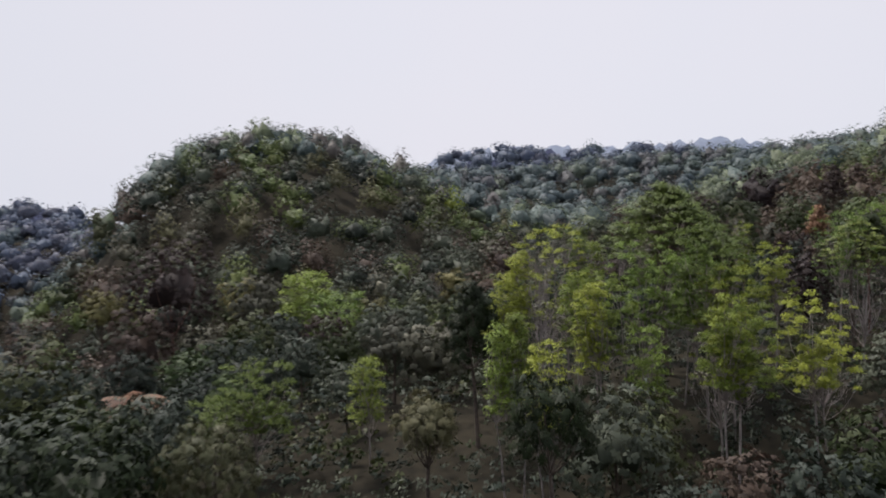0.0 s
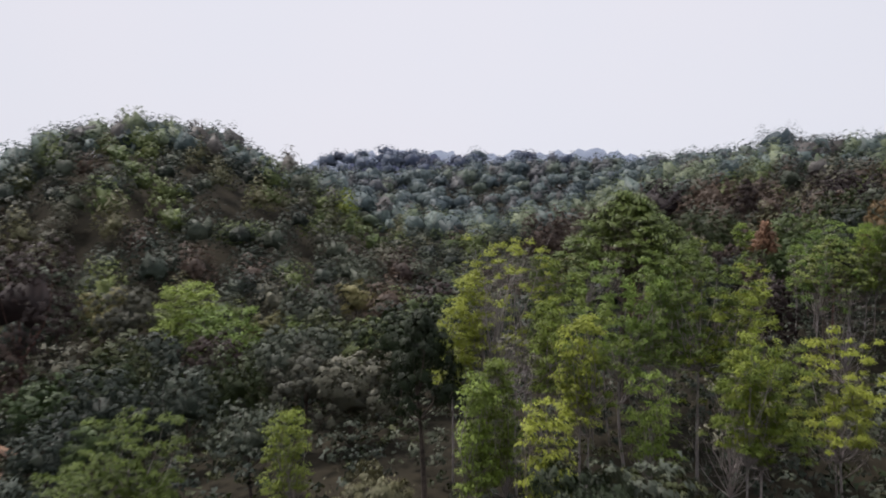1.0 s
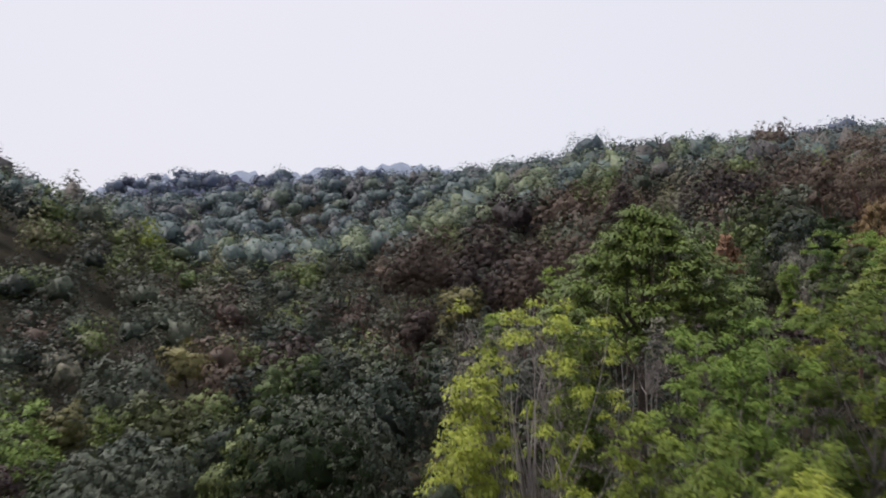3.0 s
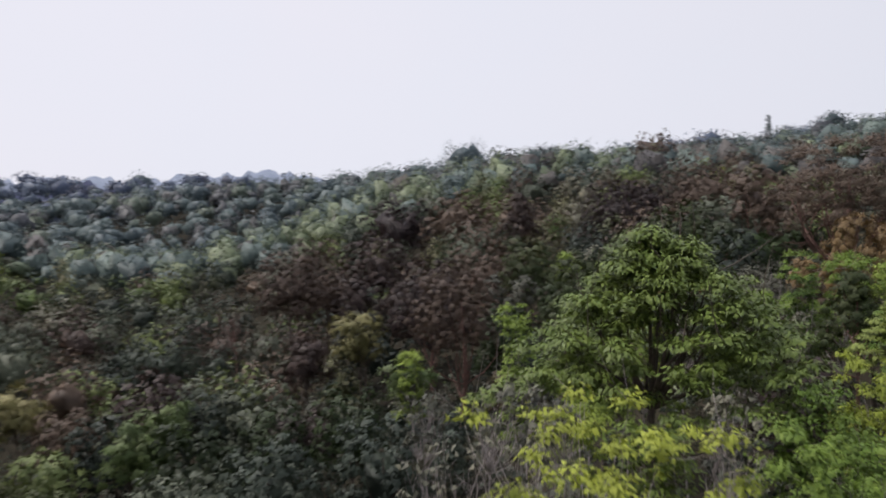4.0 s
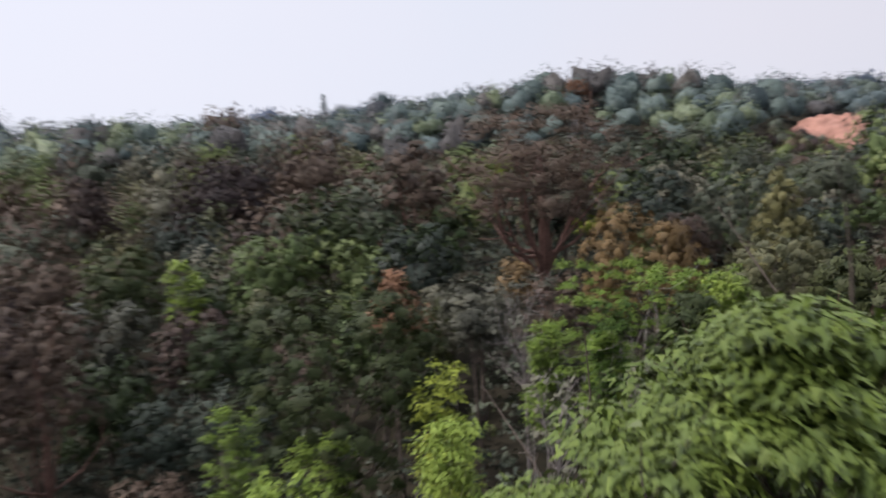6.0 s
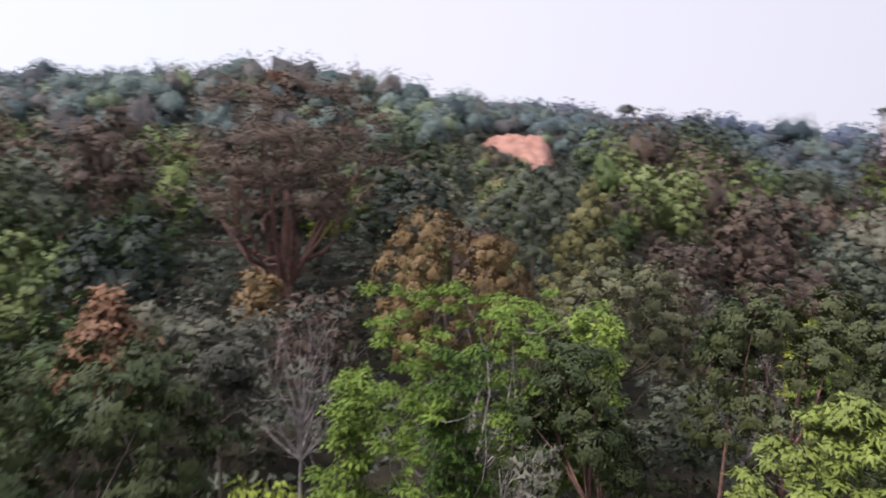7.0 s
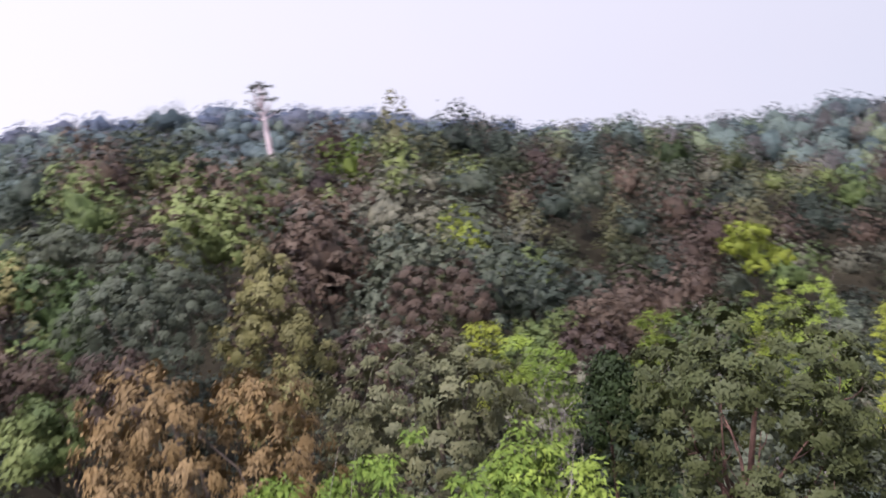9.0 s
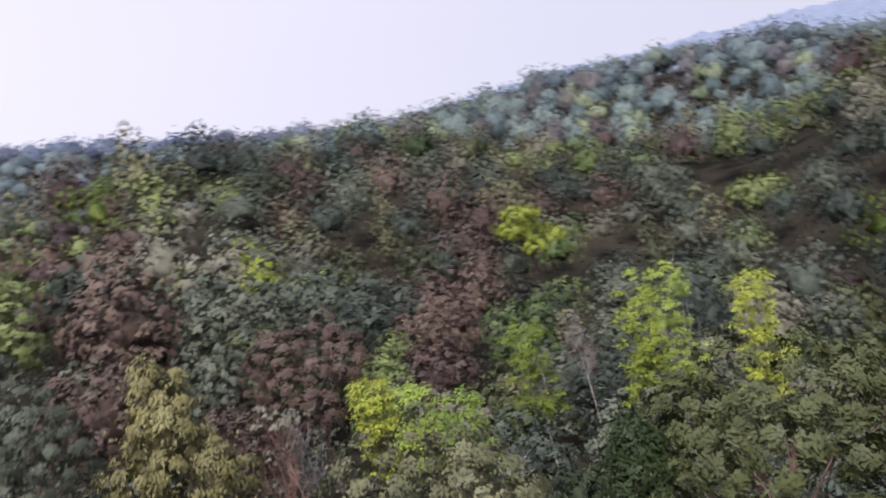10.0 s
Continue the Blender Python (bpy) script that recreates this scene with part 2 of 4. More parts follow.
def leaves_at(points, normals, length, width, droop=0.0, spread=0.6, along=None):
    """A tapering leaf blade at each point, facing roughly along its normal, and shaded as part of its clump."""
    n = len(points)
    nn = normals + rng.normal(0, spread, (n, 3))
    nn /= np.linalg.norm(nn, axis=1, keepdims=True)
    t = np.cross(nn, rng.normal(0, 1, (n, 3))) if along is None else along + rng.normal(0, 0.35, (n, 3))
    t[:, 2] -= droop
    t -= nn * (t * nn).sum(1, keepdims=True)
    t /= np.linalg.norm(t, axis=1, keepdims=True) + 1e-9
    s = np.cross(nn, t)
    L = (length * rng.uniform(0.6, 1.3, n))[:, None]
    W = (width * rng.uniform(0.6, 1.3, n))[:, None]
    base, tip = points - t * L * 0.45, points + t * L * 0.55 - nn * L * 0.12
    v = np.stack([base - s * W * 0.5, tip, base + s * W * 0.5], 1).reshape(-1, 3)
    f = np.arange(3 * n).reshape(-1, 3)
    soft = normals + 0.3 * nn
    soft /= np.linalg.norm(soft, axis=1, keepdims=True)
    return v, f, np.repeat(soft, 3, axis=0)


def icosphere(level):
    bm = bmesh.new()
    bmesh.ops.create_icosphere(bm, subdivisions=level, radius=1.0)
    v, f = np.array([p.co[:] for p in bm.verts]), np.array([[p.index for p in q.verts] for q in bm.faces])
    bm.free()
    return v, f


ICO = icosphere(2)


def lobes_for(shape, count):
    """Centres and radii of the lobes of a crown one metre in radius, one metre high, from z=0 to z=1."""
    out = []
    for k in range(count):
        u, a = (k + 0.5) / count, k * 2.39996 + rng.uniform(-0.4, 0.4)
        if shape == "dome":
            z = 0.15 + 0.72 * u
            r = math.sqrt(max(0.0, 1 - ((z - 0.25) / 0.72) ** 2)) * 0.74
            s = rng.uniform(0.24, 0.36)
        elif shape == "cone":
            z = 0.10 + 0.84 * u
            r = (1 - u) ** 0.8 * 0.74
            s = rng.uniform(0.18, 0.28) * (1.15 - 0.5 * u)
        elif shape == "flat":
            tier = k % 3
            z = (0.35, 0.62, 0.88)[tier] + rng.uniform(-0.05, 0.05)
            r = (0.86, 0.70, 0.36)[tier] * math.sqrt(rng.uniform(0.1, 1))
            s = rng.uniform(0.20, 0.30)
        elif shape == "whorled":
            tier = min(1.0, max(0.0, (k % 9) / 8 + rng.uniform(-0.05, 0.05)))
            most = 0.14 + 0.86 * (1 - tier) ** 0.65
            r = most * math.sqrt(rng.uniform(0.12, 1))
            z = 0.24 + 0.70 * tier - 0.10 * (r / most) ** 2 + rng.uniform(-0.025, 0.025) + 0.06 * math.sin(3 * a)
            s = rng.uniform(0.075, 0.135)
        elif shape == "open":
            z = 0.10 + 0.85 * rng.uniform()
            r = 0.86 * math.sqrt(rng.uniform(0.05, 1)) * (1.1 - 0.45 * z)
            s = rng.uniform(0.13, 0.24)
        else:
            z = 0.2 + 0.62 * rng.uniform()
            r = 0.75 * math.sqrt(rng.uniform(0, 1))
            s = rng.uniform(0.22, 0.38)
        out.append((r * math.cos(a), r * math.sin(a), z, s))
    return np.array(out)


def ball(count):
    """Evenly spread directions."""
    k = np.arange(count) + 0.5
    z, a = 1 - 2 * k / count, k * 2.399963 + rng.uniform(0, 6.28)
    return np.stack([np.sqrt(1 - z * z) * np.cos(a), np.sqrt(1 - z * z) * np.sin(a), z], 1)


def bulged_crown(shape, radius, height, sprays, leaf, aspect, droop, clump, bulges=0, core=2):
    """A closed crown: rounded bulges, each covered with clumps, each clump a rosette of leaves, over one inner mass."""
    count = bulges or {"dome": 22, "cone": 24, "round": 18, "open": 20, "flat": 12}.get(shape, 14)
    L = lobes_for(shape, count)
    L[:, 3] *= {"dome": 1.2, "cone": 1.3, "open": 1.45}.get(shape, 1.1) * math.sqrt(11 / count) * rng.uniform(0.8, 1.2, count)
    L[:, :3] *= rng.uniform(0.88, 1.10, (count, 1))
    C = L[:, :3] * (radius, radius, height)
    S = np.stack([L[:, 3] * radius, L[:, 3] * radius, L[:, 3] * radius * (0.55 if shape == "flat" else 1.05)], 1)
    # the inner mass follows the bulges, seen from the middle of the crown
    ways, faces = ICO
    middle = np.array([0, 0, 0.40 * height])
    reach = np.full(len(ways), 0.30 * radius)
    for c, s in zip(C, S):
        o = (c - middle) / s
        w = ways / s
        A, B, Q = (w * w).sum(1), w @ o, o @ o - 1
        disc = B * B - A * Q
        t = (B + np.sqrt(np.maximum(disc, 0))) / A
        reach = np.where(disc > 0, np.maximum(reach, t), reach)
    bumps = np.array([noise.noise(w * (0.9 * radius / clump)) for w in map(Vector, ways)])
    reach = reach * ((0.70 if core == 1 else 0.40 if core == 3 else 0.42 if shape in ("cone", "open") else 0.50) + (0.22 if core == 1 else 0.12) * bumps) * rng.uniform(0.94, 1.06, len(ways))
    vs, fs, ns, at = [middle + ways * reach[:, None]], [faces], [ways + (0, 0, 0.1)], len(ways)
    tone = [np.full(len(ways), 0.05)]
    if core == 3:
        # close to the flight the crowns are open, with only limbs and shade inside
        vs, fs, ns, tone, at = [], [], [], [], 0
    P, D = [], []
    for k, (c, s) in enumerate(zip(C, S)):
        d = ball(int((3.6 if core == 1 else 3.1) * (s[0] / clump) ** 2) + 6)
        d = d[d[:, 2] > -0.55]
        p = c + d * s * rng.uniform(0.70, 1.10, (len(d), 1))
        hid = np.zeros(len(d), bool)
        for q, (c2, s2) in enumerate(zip(C, S)):
            if q != k:
                hid |= (((p - c2) / s2) ** 2).sum(1) < 0.62
        P.append(p[~hid]), D.append(d[~hid])
    P, D = np.concatenate(P), np.concatenate(D)
    n = max(2, sprays // len(P))
    size = clump * rng.uniform(0.6, 1.25, len(P))
    p, d, r = np.repeat(P, n, 0), np.repeat(D, n, 0), np.repeat(size, n)[:, None]
    face = d * 0.6 + (0, 0, 0.6)
    u = rng.normal(0, 1, p.shape)
    u /= np.linalg.norm(u, axis=1, keepdims=True)
    u = u + face * 0.85
    u /= np.linalg.norm(u, axis=1, keepdims=True)
    out = (p - (0, 0, 0.25 * height)) / (radius, radius, height)
    loose = rng.uniform(0, 1, (len(p), 1)) < 0.06
    away = rng.uniform(0.2, 0.6, (len(p), 1)) if core == 1 else rng.uniform(0.25, 0.72, (len(p), 1))
    place = p + np.where(loose, rng.normal(0, 0.35 if core == 1 else 0.75, p.shape), u * away) * r * (1, 1, 0.9 + 0.5 * droop)
    along = u * (1, 1, 0.2) - (0, 0, droop * 1.6) if droop else None
    facing = d * 0.75 + u * 0.2 + out * 0.75 if core == 1 else d * 0.6 + u * 0.4 + out * 0.7 + (0, 0, 0.1)
    lv, lf, ln = leaves_at(place, facing, leaf, leaf * aspect, 0.0, 0.28 if core == 1 else 0.32, along)
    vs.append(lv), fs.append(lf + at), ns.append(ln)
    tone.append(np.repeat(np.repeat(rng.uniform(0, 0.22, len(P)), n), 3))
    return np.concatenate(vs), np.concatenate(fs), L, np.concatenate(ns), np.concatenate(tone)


def tufted_crown(shape, radius, height, lobes, sprays, leaf, aspect, droop, tufted=False, clump=None):
    """An open crown: separate tufts of leaves with air between them."""
    L = lobes_for(shape, lobes)
    if clump:
        inner = np.where(rng.uniform(0, 1, lobes) < 0.22, 0.6, 1.14)
        L[:, :2] *= inner[:, None]
        L[:, 2] = 0.08 + (L[:, 2] - 0.08) * np.minimum(inner, 1.05)
        L[:, 3] = clump / radius * rng.uniform(0.65, 1.35, lobes)
    flat = {"flat": 0.42, "whorled": 0.5}.get(shape, 0.8)
    vs, fs, ns, at = [], [], [], 0
    weight = L[:, 3] ** 2
    share = np.maximum(6, (sprays * weight / weight.sum()).astype(int))
    for (x, y, z, s), n in zip(L, share):
        c = np.array([x * radius, y * radius, z * height])
        r = np.array([s * radius, s * radius, s * radius * flat])
        out = (c - (0, 0, 0.3 * height)) / (radius, radius, height)
        d = rng.normal(0, 1, (n, 3))
        d[:, 2] = np.abs(d[:, 2]) * 0.95 - 0.2 * rng.uniform(0, 1, n)
        d /= np.linalg.norm(d, axis=1, keepdims=True)
        depth = rng.uniform(0.2, 1.15, (n, 1))
        if tufted:
            lv, lf, ln = leaves_at(c + d * r * depth, d * 0.5 + (0, 0, 0.9), leaf, leaf * aspect, droop, 0.4, d * (1, 1, 0.4))
        else:
            lv, lf, ln = leaves_at(c + d * r * depth, d * 0.7 + 0.8 * out + (0, 0, 0.15), leaf, leaf * aspect, droop)
        vs.append(lv), fs.append(lf + at), ns.append(ln)
        at += len(lv)
    vs = np.concatenate(vs)
    return vs, np.concatenate(fs), L, np.concatenate(ns), np.repeat(rng.uniform(0, 0.2, len(vs) // 3), 3)


def crown_arrays(shape, radius, height, lobes, sprays, leaf, aspect=0.55, droop=0.0, fill=True, tufted=False, clump=None, bulges=0, core=2):
    """Vertices, triangles, lobes, normals and leaf tones of a crown."""
    if fill and shape != "whorled":
        return bulged_crown(shape, radius, height, sprays, leaf, aspect, droop, clump or 1.0, bulges, core)
    return tufted_crown(shape, radius, height, lobes, sprays, leaf, aspect, droop, tufted, clump)


def tube(points, radii, sides=6):
    """Vertices and quads of a tapering limb along points."""
    p = np.asarray(points, float)
    d = np.gradient(p, axis=0)
    d /= np.linalg.norm(d, axis=1, keepdims=True) + 1e-9
    ref = np.where(np.abs(d[:, 2:3]) > 0.9, [[1.0, 0, 0]], [[0, 0, 1.0]])
    u = np.cross(d, ref)
    u /= np.linalg.norm(u, axis=1, keepdims=True)
    w = np.cross(d, u)
    a = np.linspace(0, 2 * math.pi, sides, endpoint=False)
    v = p[:, None] + (u[:, None] * np.cos(a)[None, :, None] + w[:, None] * np.sin(a)[None, :, None]) * np.asarray(radii)[:, None, None]
    i, j = np.meshgrid(np.arange(len(p) - 1), np.arange(sides), indexing="ij")
    q, nxt = i * sides + j, i * sides + (j + 1) % sides
    f = np.stack([q, nxt, nxt + sides, q + sides], -1).reshape(-1, 4)
    return v.reshape(-1, 3), f


def bent(a, b, bow, steps=6):
    a, b = np.asarray(a, float), np.asarray(b, float)
    s = np.linspace(0, 1, steps)[:, None]
    off = rng.normal(0, 1, 3) * bow * np.linalg.norm(b - a)
    return a + (b - a) * s + off * np.sin(s * math.pi) + np.array([0, 0, -bow * 0.6]) * np.linalg.norm(b - a) * np.sin(s * math.pi)


def wood_arrays(bole, L, radius, height, thick, limbs, twigs=0, fork=0.0):
    """A trunk from z=0 that leads into the crown, limbs to its lobes, and twigs off the limbs."""
    vs, fs, at = [], [], 0

    def put(p, r, sides):
        nonlocal at
        v, f = tube(p, r, sides)
        vs.append(v), fs.append(f + at)
        at += len(v)

    lean = rng.normal(0, 0.03, 2) * (bole + height)
    top = np.array([lean[0], lean[1], bole + height * 0.62])
    stem = bent((0, 0, -0.6), top, 0.02, 9)
    put(stem, np.linspace(thick * 1.25, thick * 0.3, 9), 8)
    order = np.argsort(-L[:, 3])[:limbs] if len(L) > limbs else np.arange(len(L))
    for k in order:
        x, y, z, s = L[k]
        end = np.array([x * radius, y * radius, bole + z * height])
        foot = min(0.95, max(0.35, (bole + 0.3 * z * height) / top[2]))
        if fork:
            foot = fork * rng.uniform(0.95, 1.35)
        start = stem[int(foot * 8)]
        limb = bent(start, end, 0.09, 6)
        put(limb, np.linspace(thick * 0.40, thick * 0.05, 6), 5)
        for _ in range(twigs):
            i = rng.integers(2, 6)
            away = rng.normal(0, 1, 3) + (end - start) / (np.linalg.norm(end - start) + 1e-6) * 0.9 + (0, 0, 0.7)
            away /= np.linalg.norm(away)
            put(bent(limb[i], limb[i] + away * radius * rng.uniform(0.2, 0.5), 0.1, 4), np.linspace(thick * 0.13, thick * 0.035, 4), 3)
    return np.concatenate(vs), np.concatenate(fs)


def tree_thing(name, leaf, bark, shape, radius, height, bole, lobes, sprays, size, thick=0.2, limbs=8, twigs=0, fork=0.0, label="", group="", **more):
    """One tree: an Empty at its foot with a trunk and a crown."""
    root = new(name)
    cv, cf, L, cn, tone = crown_arrays(shape, radius, height, lobes, sprays, size, **more)
    wv, wf = wood_arrays(bole, L, radius, height, thick, limbs, twigs, fork)
    mesh_object("trunk", wv, wf, bark, root, smooth=True)
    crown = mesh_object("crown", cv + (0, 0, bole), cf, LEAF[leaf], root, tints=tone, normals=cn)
    tagged(root, label, "tree", group)
    return root


TAKEN = []
LOW_ONLY = []
KIND_LABEL = {
    "lime": "yellow-green flushing tree with open crown and bare lower twigs",
    "fresh": "bright fresh-green tree with broad leaf tufts on forking branches",
    "green": "fresh green broadleaf tree with loose leafy crown",
    "brown": "olive-brown broadleaf tree with dense domed crown",
    "olive": "olive-green tree with dense small-leaved lobed crown",
    "orange": "rusty orange-brown tree with drooping dense crown",
    "grey": "dull grey-green tree with thin twiggy crown",
    "dusky": "dark olive-green tree with brown-tipped lobed crown and reddish limbs",
    "straw": "straw-coloured olive tree with tall drooping pointed crown",
    "rust": "small rust-red leaved tree among darker crowns",
    "deep": "dark green broadleaf tree with dense crown",
}
KIND_NAME = {"lime": "lime_green_tree", "glossy": "spreading_tree", "fresh": "fresh_green_tree", "green": "green_tree", "brown": "brown_tree", "olive": "olive_tree", "orange": "orange_tree",
             "grey": "grey_green_tree", "rust": "rust_tree", "deep_hazy": "skyline_tree", "dusky": "dusky_green_tree", "straw": "straw_coloured_tree", "deep": "dark_green_tree"}


def plant(kind, x, y, top, radius, shape="dome", detail=2, deep=None, label="", bark=BARK, fill=True, **more):
    """A tree of its own at a place, with its top at the given height. detail: 3 beside the flight, 2 further off, 1 far."""
    foot = float(land(x, y))
    tall = max(3.0, top - foot)
    height = min(tall * 0.9, deep or (max(radius * 1.5, min(0.55 * tall, radius * 1.95)) if detail > 1 else radius * 1.5))
    size, sprays, lobes = {3: (0.14, 27000, 120), 2: (0.27, 7500, 60), 1: (0.55, 1800, 30)}[detail]
    opts = dict(aspect=0.5, clump={3: 0.46, 2: 0.68, 1: 1.2}[detail] if shape != "whorled" else None, sprays=sprays, size=size, lobes=lobes, thick=0.05 + 0.035 * radius, limbs=9 if detail > 1 else 6, twigs=4 if detail == 3 else 2, core=detail)
    opts.update(more)
    opts["lobes"] = int(opts["lobes"] * min(2.2, max(0.4, (radius / 3.6) ** 1.5))) if shape != "whorled" else opts["lobes"]
    opts["sprays"] = int(opts["sprays"] * min(1.6, max(0.22, (radius / 3.4) ** 1.6)))
    root = tree_thing(KIND_NAME[kind], kind, bark, shape, radius, height / 0.97, tall - height, label=label or KIND_LABEL[kind],
                      fill=fill, **opts)
    root.matrix_world = pose(x, y, foot - 0.15, 0, 0, (x * 37 + y * 91) % 360)
    TAKEN.append((x, y, radius * 0.8 + 1.9))
    return root


def flush(x, y, top, radius, detail=3, deep=None, kind="lime", **more):
    """Young yellow-green foliage in tufts at the ends of pale twigs."""
    more.setdefault("lobes", 165)
    more.setdefault("limbs", 26)
    more.setdefault("thick", 0.035 + 0.016 * radius)
    more.setdefault("sprays", 15000 if detail == 3 else 5200)
    more.setdefault("clump", 0.34)
    more.setdefault("size", 0.16)
    deep = max(deep or radius * 2.5, 0.5 * (top - float(land(x, y))))
    radius *= 1.15 if radius > 2.2 else 0.9
    more["lobes"] = int(more["lobes"] * min(2.2, max(1.0, deep / (2.3 * radius))))
    more["sprays"] = int(more["sprays"] * min(1.7, max(1.0, deep / (2.6 * radius))))
    return plant(kind, x, y, top, radius, "open", detail, deep, bark=BARK_PALE, fill=False, tufted=True, droop=0.35, aspect=0.5, **more)


def bare_tree(x, y, top, radius, label, bark, leafy=60):
    """A leafless tree: trunk, limbs and many fine twigs, with a few leaves left."""
    foot = float(land(x, y))
    tall = top - foot
    height = min(tall * 0.75, radius * 2.2)
    root = tree_thing("bare_tree", "grey", bark, "open", radius, height, tall - height, 26, leafy, 0.25, thick=0.025 + 0.018 * radius, limbs=24, twigs=10,
                      label=label, fill=False)
    root.matrix_world = pose(x, y, foot - 0.15, 0, 0, (x * 53) % 360)
    TAKEN.append((x, y, radius * 0.7 + 1.2))
    LOW_ONLY.append((x, y, radius * 0.9))


# yellow-green trees on the near slope, first leg
flush(7.1, 59.0, -3.3, 3.1, limbs=34, lobes=110, sprays=7000, deep=7.6)
flush(17.0, 55.4, -3.3, 3.2, deep=6.7)
flush(13.8, 57.5, -4.5, 3.0, kind="fresh", deep=6.6)
flush(9.2, 51.7, -5.8, 2.5, deep=5.2)
flush(18.2, 54.1, -5.9, 2.6)
flush(16.1, 47.2, -7.4, 2.4, deep=4.2)
flush(21.2, 48.8, -7.4, 2.4, deep=5.0)
flush(11.5, 48.4, -8.6, 1.7, kind="fresh", deep=3.7)
flush(-4.8, 50.3, -10.2, 1.3, deep=4.0)
flush(-12.0, 52.6, -10.9, 2.9, deep=4.6)
flush(-14.2, 49.6, -12.3, 1.7, deep=3.2)
flush(2.9, 44.7, -7.7, 1.1, kind="fresh", deep=3.1)
flush(5.0, 42.3, -8.2, 1.4, deep=1.6)
flush(3.9, 58.1, -6.3, 1.3, deep=2.2)
flush(8.7, 55.7, -6.4, 1.4, deep=2.1)
flush(8.5, 49.6, -6.1, 1.5, deep=3.7)
flush(15.5, 46.7, -6.8, 1.7, deep=3.4)
flush(17.7, 62.6, -6.1, 2.5, kind="fresh", deep=5.9)
flush(3.9, 45.5, -7.2, 1.1, deep=1.6)
flush(25.2, 65.6, -5.4, 1.9, deep=4.6)
flush(11.2, 64.3, -5.0, 1.1, deep=2.9)
flush(5.2, 59.4, -5.3, 1.2, deep=1.5)
flush(16.8, 60.6, -6.0, 1.4, kind="fresh", deep=2.8)
flush(18.3, 62.8, -5.3, 1.3, kind="fresh", deep=2.4)
flush(9.4, 59.9, -4.4, 1.0, deep=1.1)
# leafless and twiggy trees between them
bare_tree(5.2, 42.7, -9.1, 1.7, "leafless pinkish-grey tree with fine twigs", BARK_PALE, 40)
bare_tree(16.1, 49.5, -9.1, 2.5, "leafless pale tree with yellow-green leaf tips", BARK_PALE, 260)
bare_tree(23.4, 52.3, -10.0, 2.0, "leafless pale tree with yellow-green leaf tips", BARK_PALE, 200)
bare_tree(32.1, 65.4, -6.3, 3.0, "leafless pinkish-grey tree between green crowns", BARK_PALE, 60)
bare_tree(8.5, 61.0, -4.8, 2.8, "leafless grey tree between yellow-green crowns", BARK_PALE, 300)
bare_tree(6.7, 54.2, -6.6, 1.8, "leafless grey tree between yellow-green crowns", BARK_PALE, 200)
bare_tree(7.0, 63.0, -4.4, 1.5, "leafless pale tree with many upright twigs", BARK_PALE, 200)
bare_tree(12.0, 67.4, -4.8, 1.6, "leafless pale tree with many upright twigs", BARK_PALE, 300)
bare_tree(7.4, 66.0, -5.8, 1.3, "leafless pale tree with many upright twigs", BARK_PALE, 300)
bare_tree(9.0, 68.7, -4.7, 1.0, "leafless pale small tree before a green crown", BARK_PALE, 200)
bare_tree(9.7, 65.9, -4.1, 1.0, "leafless pale sapling clump under a spreading tree", BARK_PALE, 90)
bare_tree(9.9, 63.9, -4.0, 1.0, "leafless pale sapling clump under a spreading tree", BARK_PALE, 60)
bare_tree(14.5, 62.3, -4.4, 1.0, "leafless pale sapling clump under a spreading tree", BARK_PALE, 60)
bare_tree(13.1, 61.2, -4.7, 1.0, "leafless pale sapling clump under a spreading tree", BARK_PALE, 60)
# darker crowns of the first leg
plant("dusky", 4.1, 34.8, -8.0, 1.9, "dome", 3, droop=0.8)
plant("dusky", 1.8, 53.5, -6.2, 2.6, "cone", 3, droop=0.7)
plant("grey", -4.5, 68.4, -10.8, 2.8, "round", 3)
plant("green", -0.1, 79.6, -12.6, 1.9, "round", 2)
plant("olive", -11.6, 40.5, -11.3, 2.6, "dome", 3, droop=0.6)
plant("olive", -1.0, 43.9, -11.0, 2.2, "round", 3, droop=0.5)
plant("grey", -1.5, 68.0, -11.3, 3.5, "round", 2)
plant("green", 1.1, 80.1, -11.3, 2.6, "round", 2)
plant("dusky", 2.7, 75.8, -9.6, 3.7, "dome", 2)
plant("brown", -30.7, 94.6, -4.7, 6.0, "dome", 2, bark=BARK_RED)
plant("brown", -31.8, 88.0, -12.1, 4.0, "dome", 2)
flush(-17.3, 105.3, -10.9, 3.6, 2, size=0.34, lobes=130, clump=0.7, kind="fresh", deep=5.9)
flush(-13.3, 100.8, -13.0, 4.4, 2, size=0.34, lobes=130, clump=0.7, kind="fresh", deep=7.5)
flush(-6.2, 103.6, -14.2, 1.6, 2, size=0.3, lobes=60, clump=0.6, deep=4.1)
plant("grey", -24.6, 107.7, -10.7, 3.7, "round", 2)
plant("straw", -9.5, 106.5, -13.8, 2.7, "round", 2)
plant("straw", -28.7, 117.8, -12.0, 3.3, "round", 2)
plant("grey", -25.6, 119.3, -12.0, 2.7, "round", 2)
plant("green", -17.1, 167.6, -9.3, 6.2, "dome", 2)
plant("straw", -41.8, 103.9, -10.8, 3.5, "round", 2)
plant("green", -21.8, 55.0, -14.2, 2.2, "round", 3)
plant("green", -16.3, 62.8, -13.2, 1.8, "round", 3)
plant("deep", -12.1, 81.4, -14.8, 3.8, "dome", 2)
plant("deep", -27.5, 73.5, -13.9, 2.6, "dome", 2)
bare_tree(-28.5, 69.5, -14.8, 2.5, "leafless pinkish tree beside a palm", BARK_RED, 80)
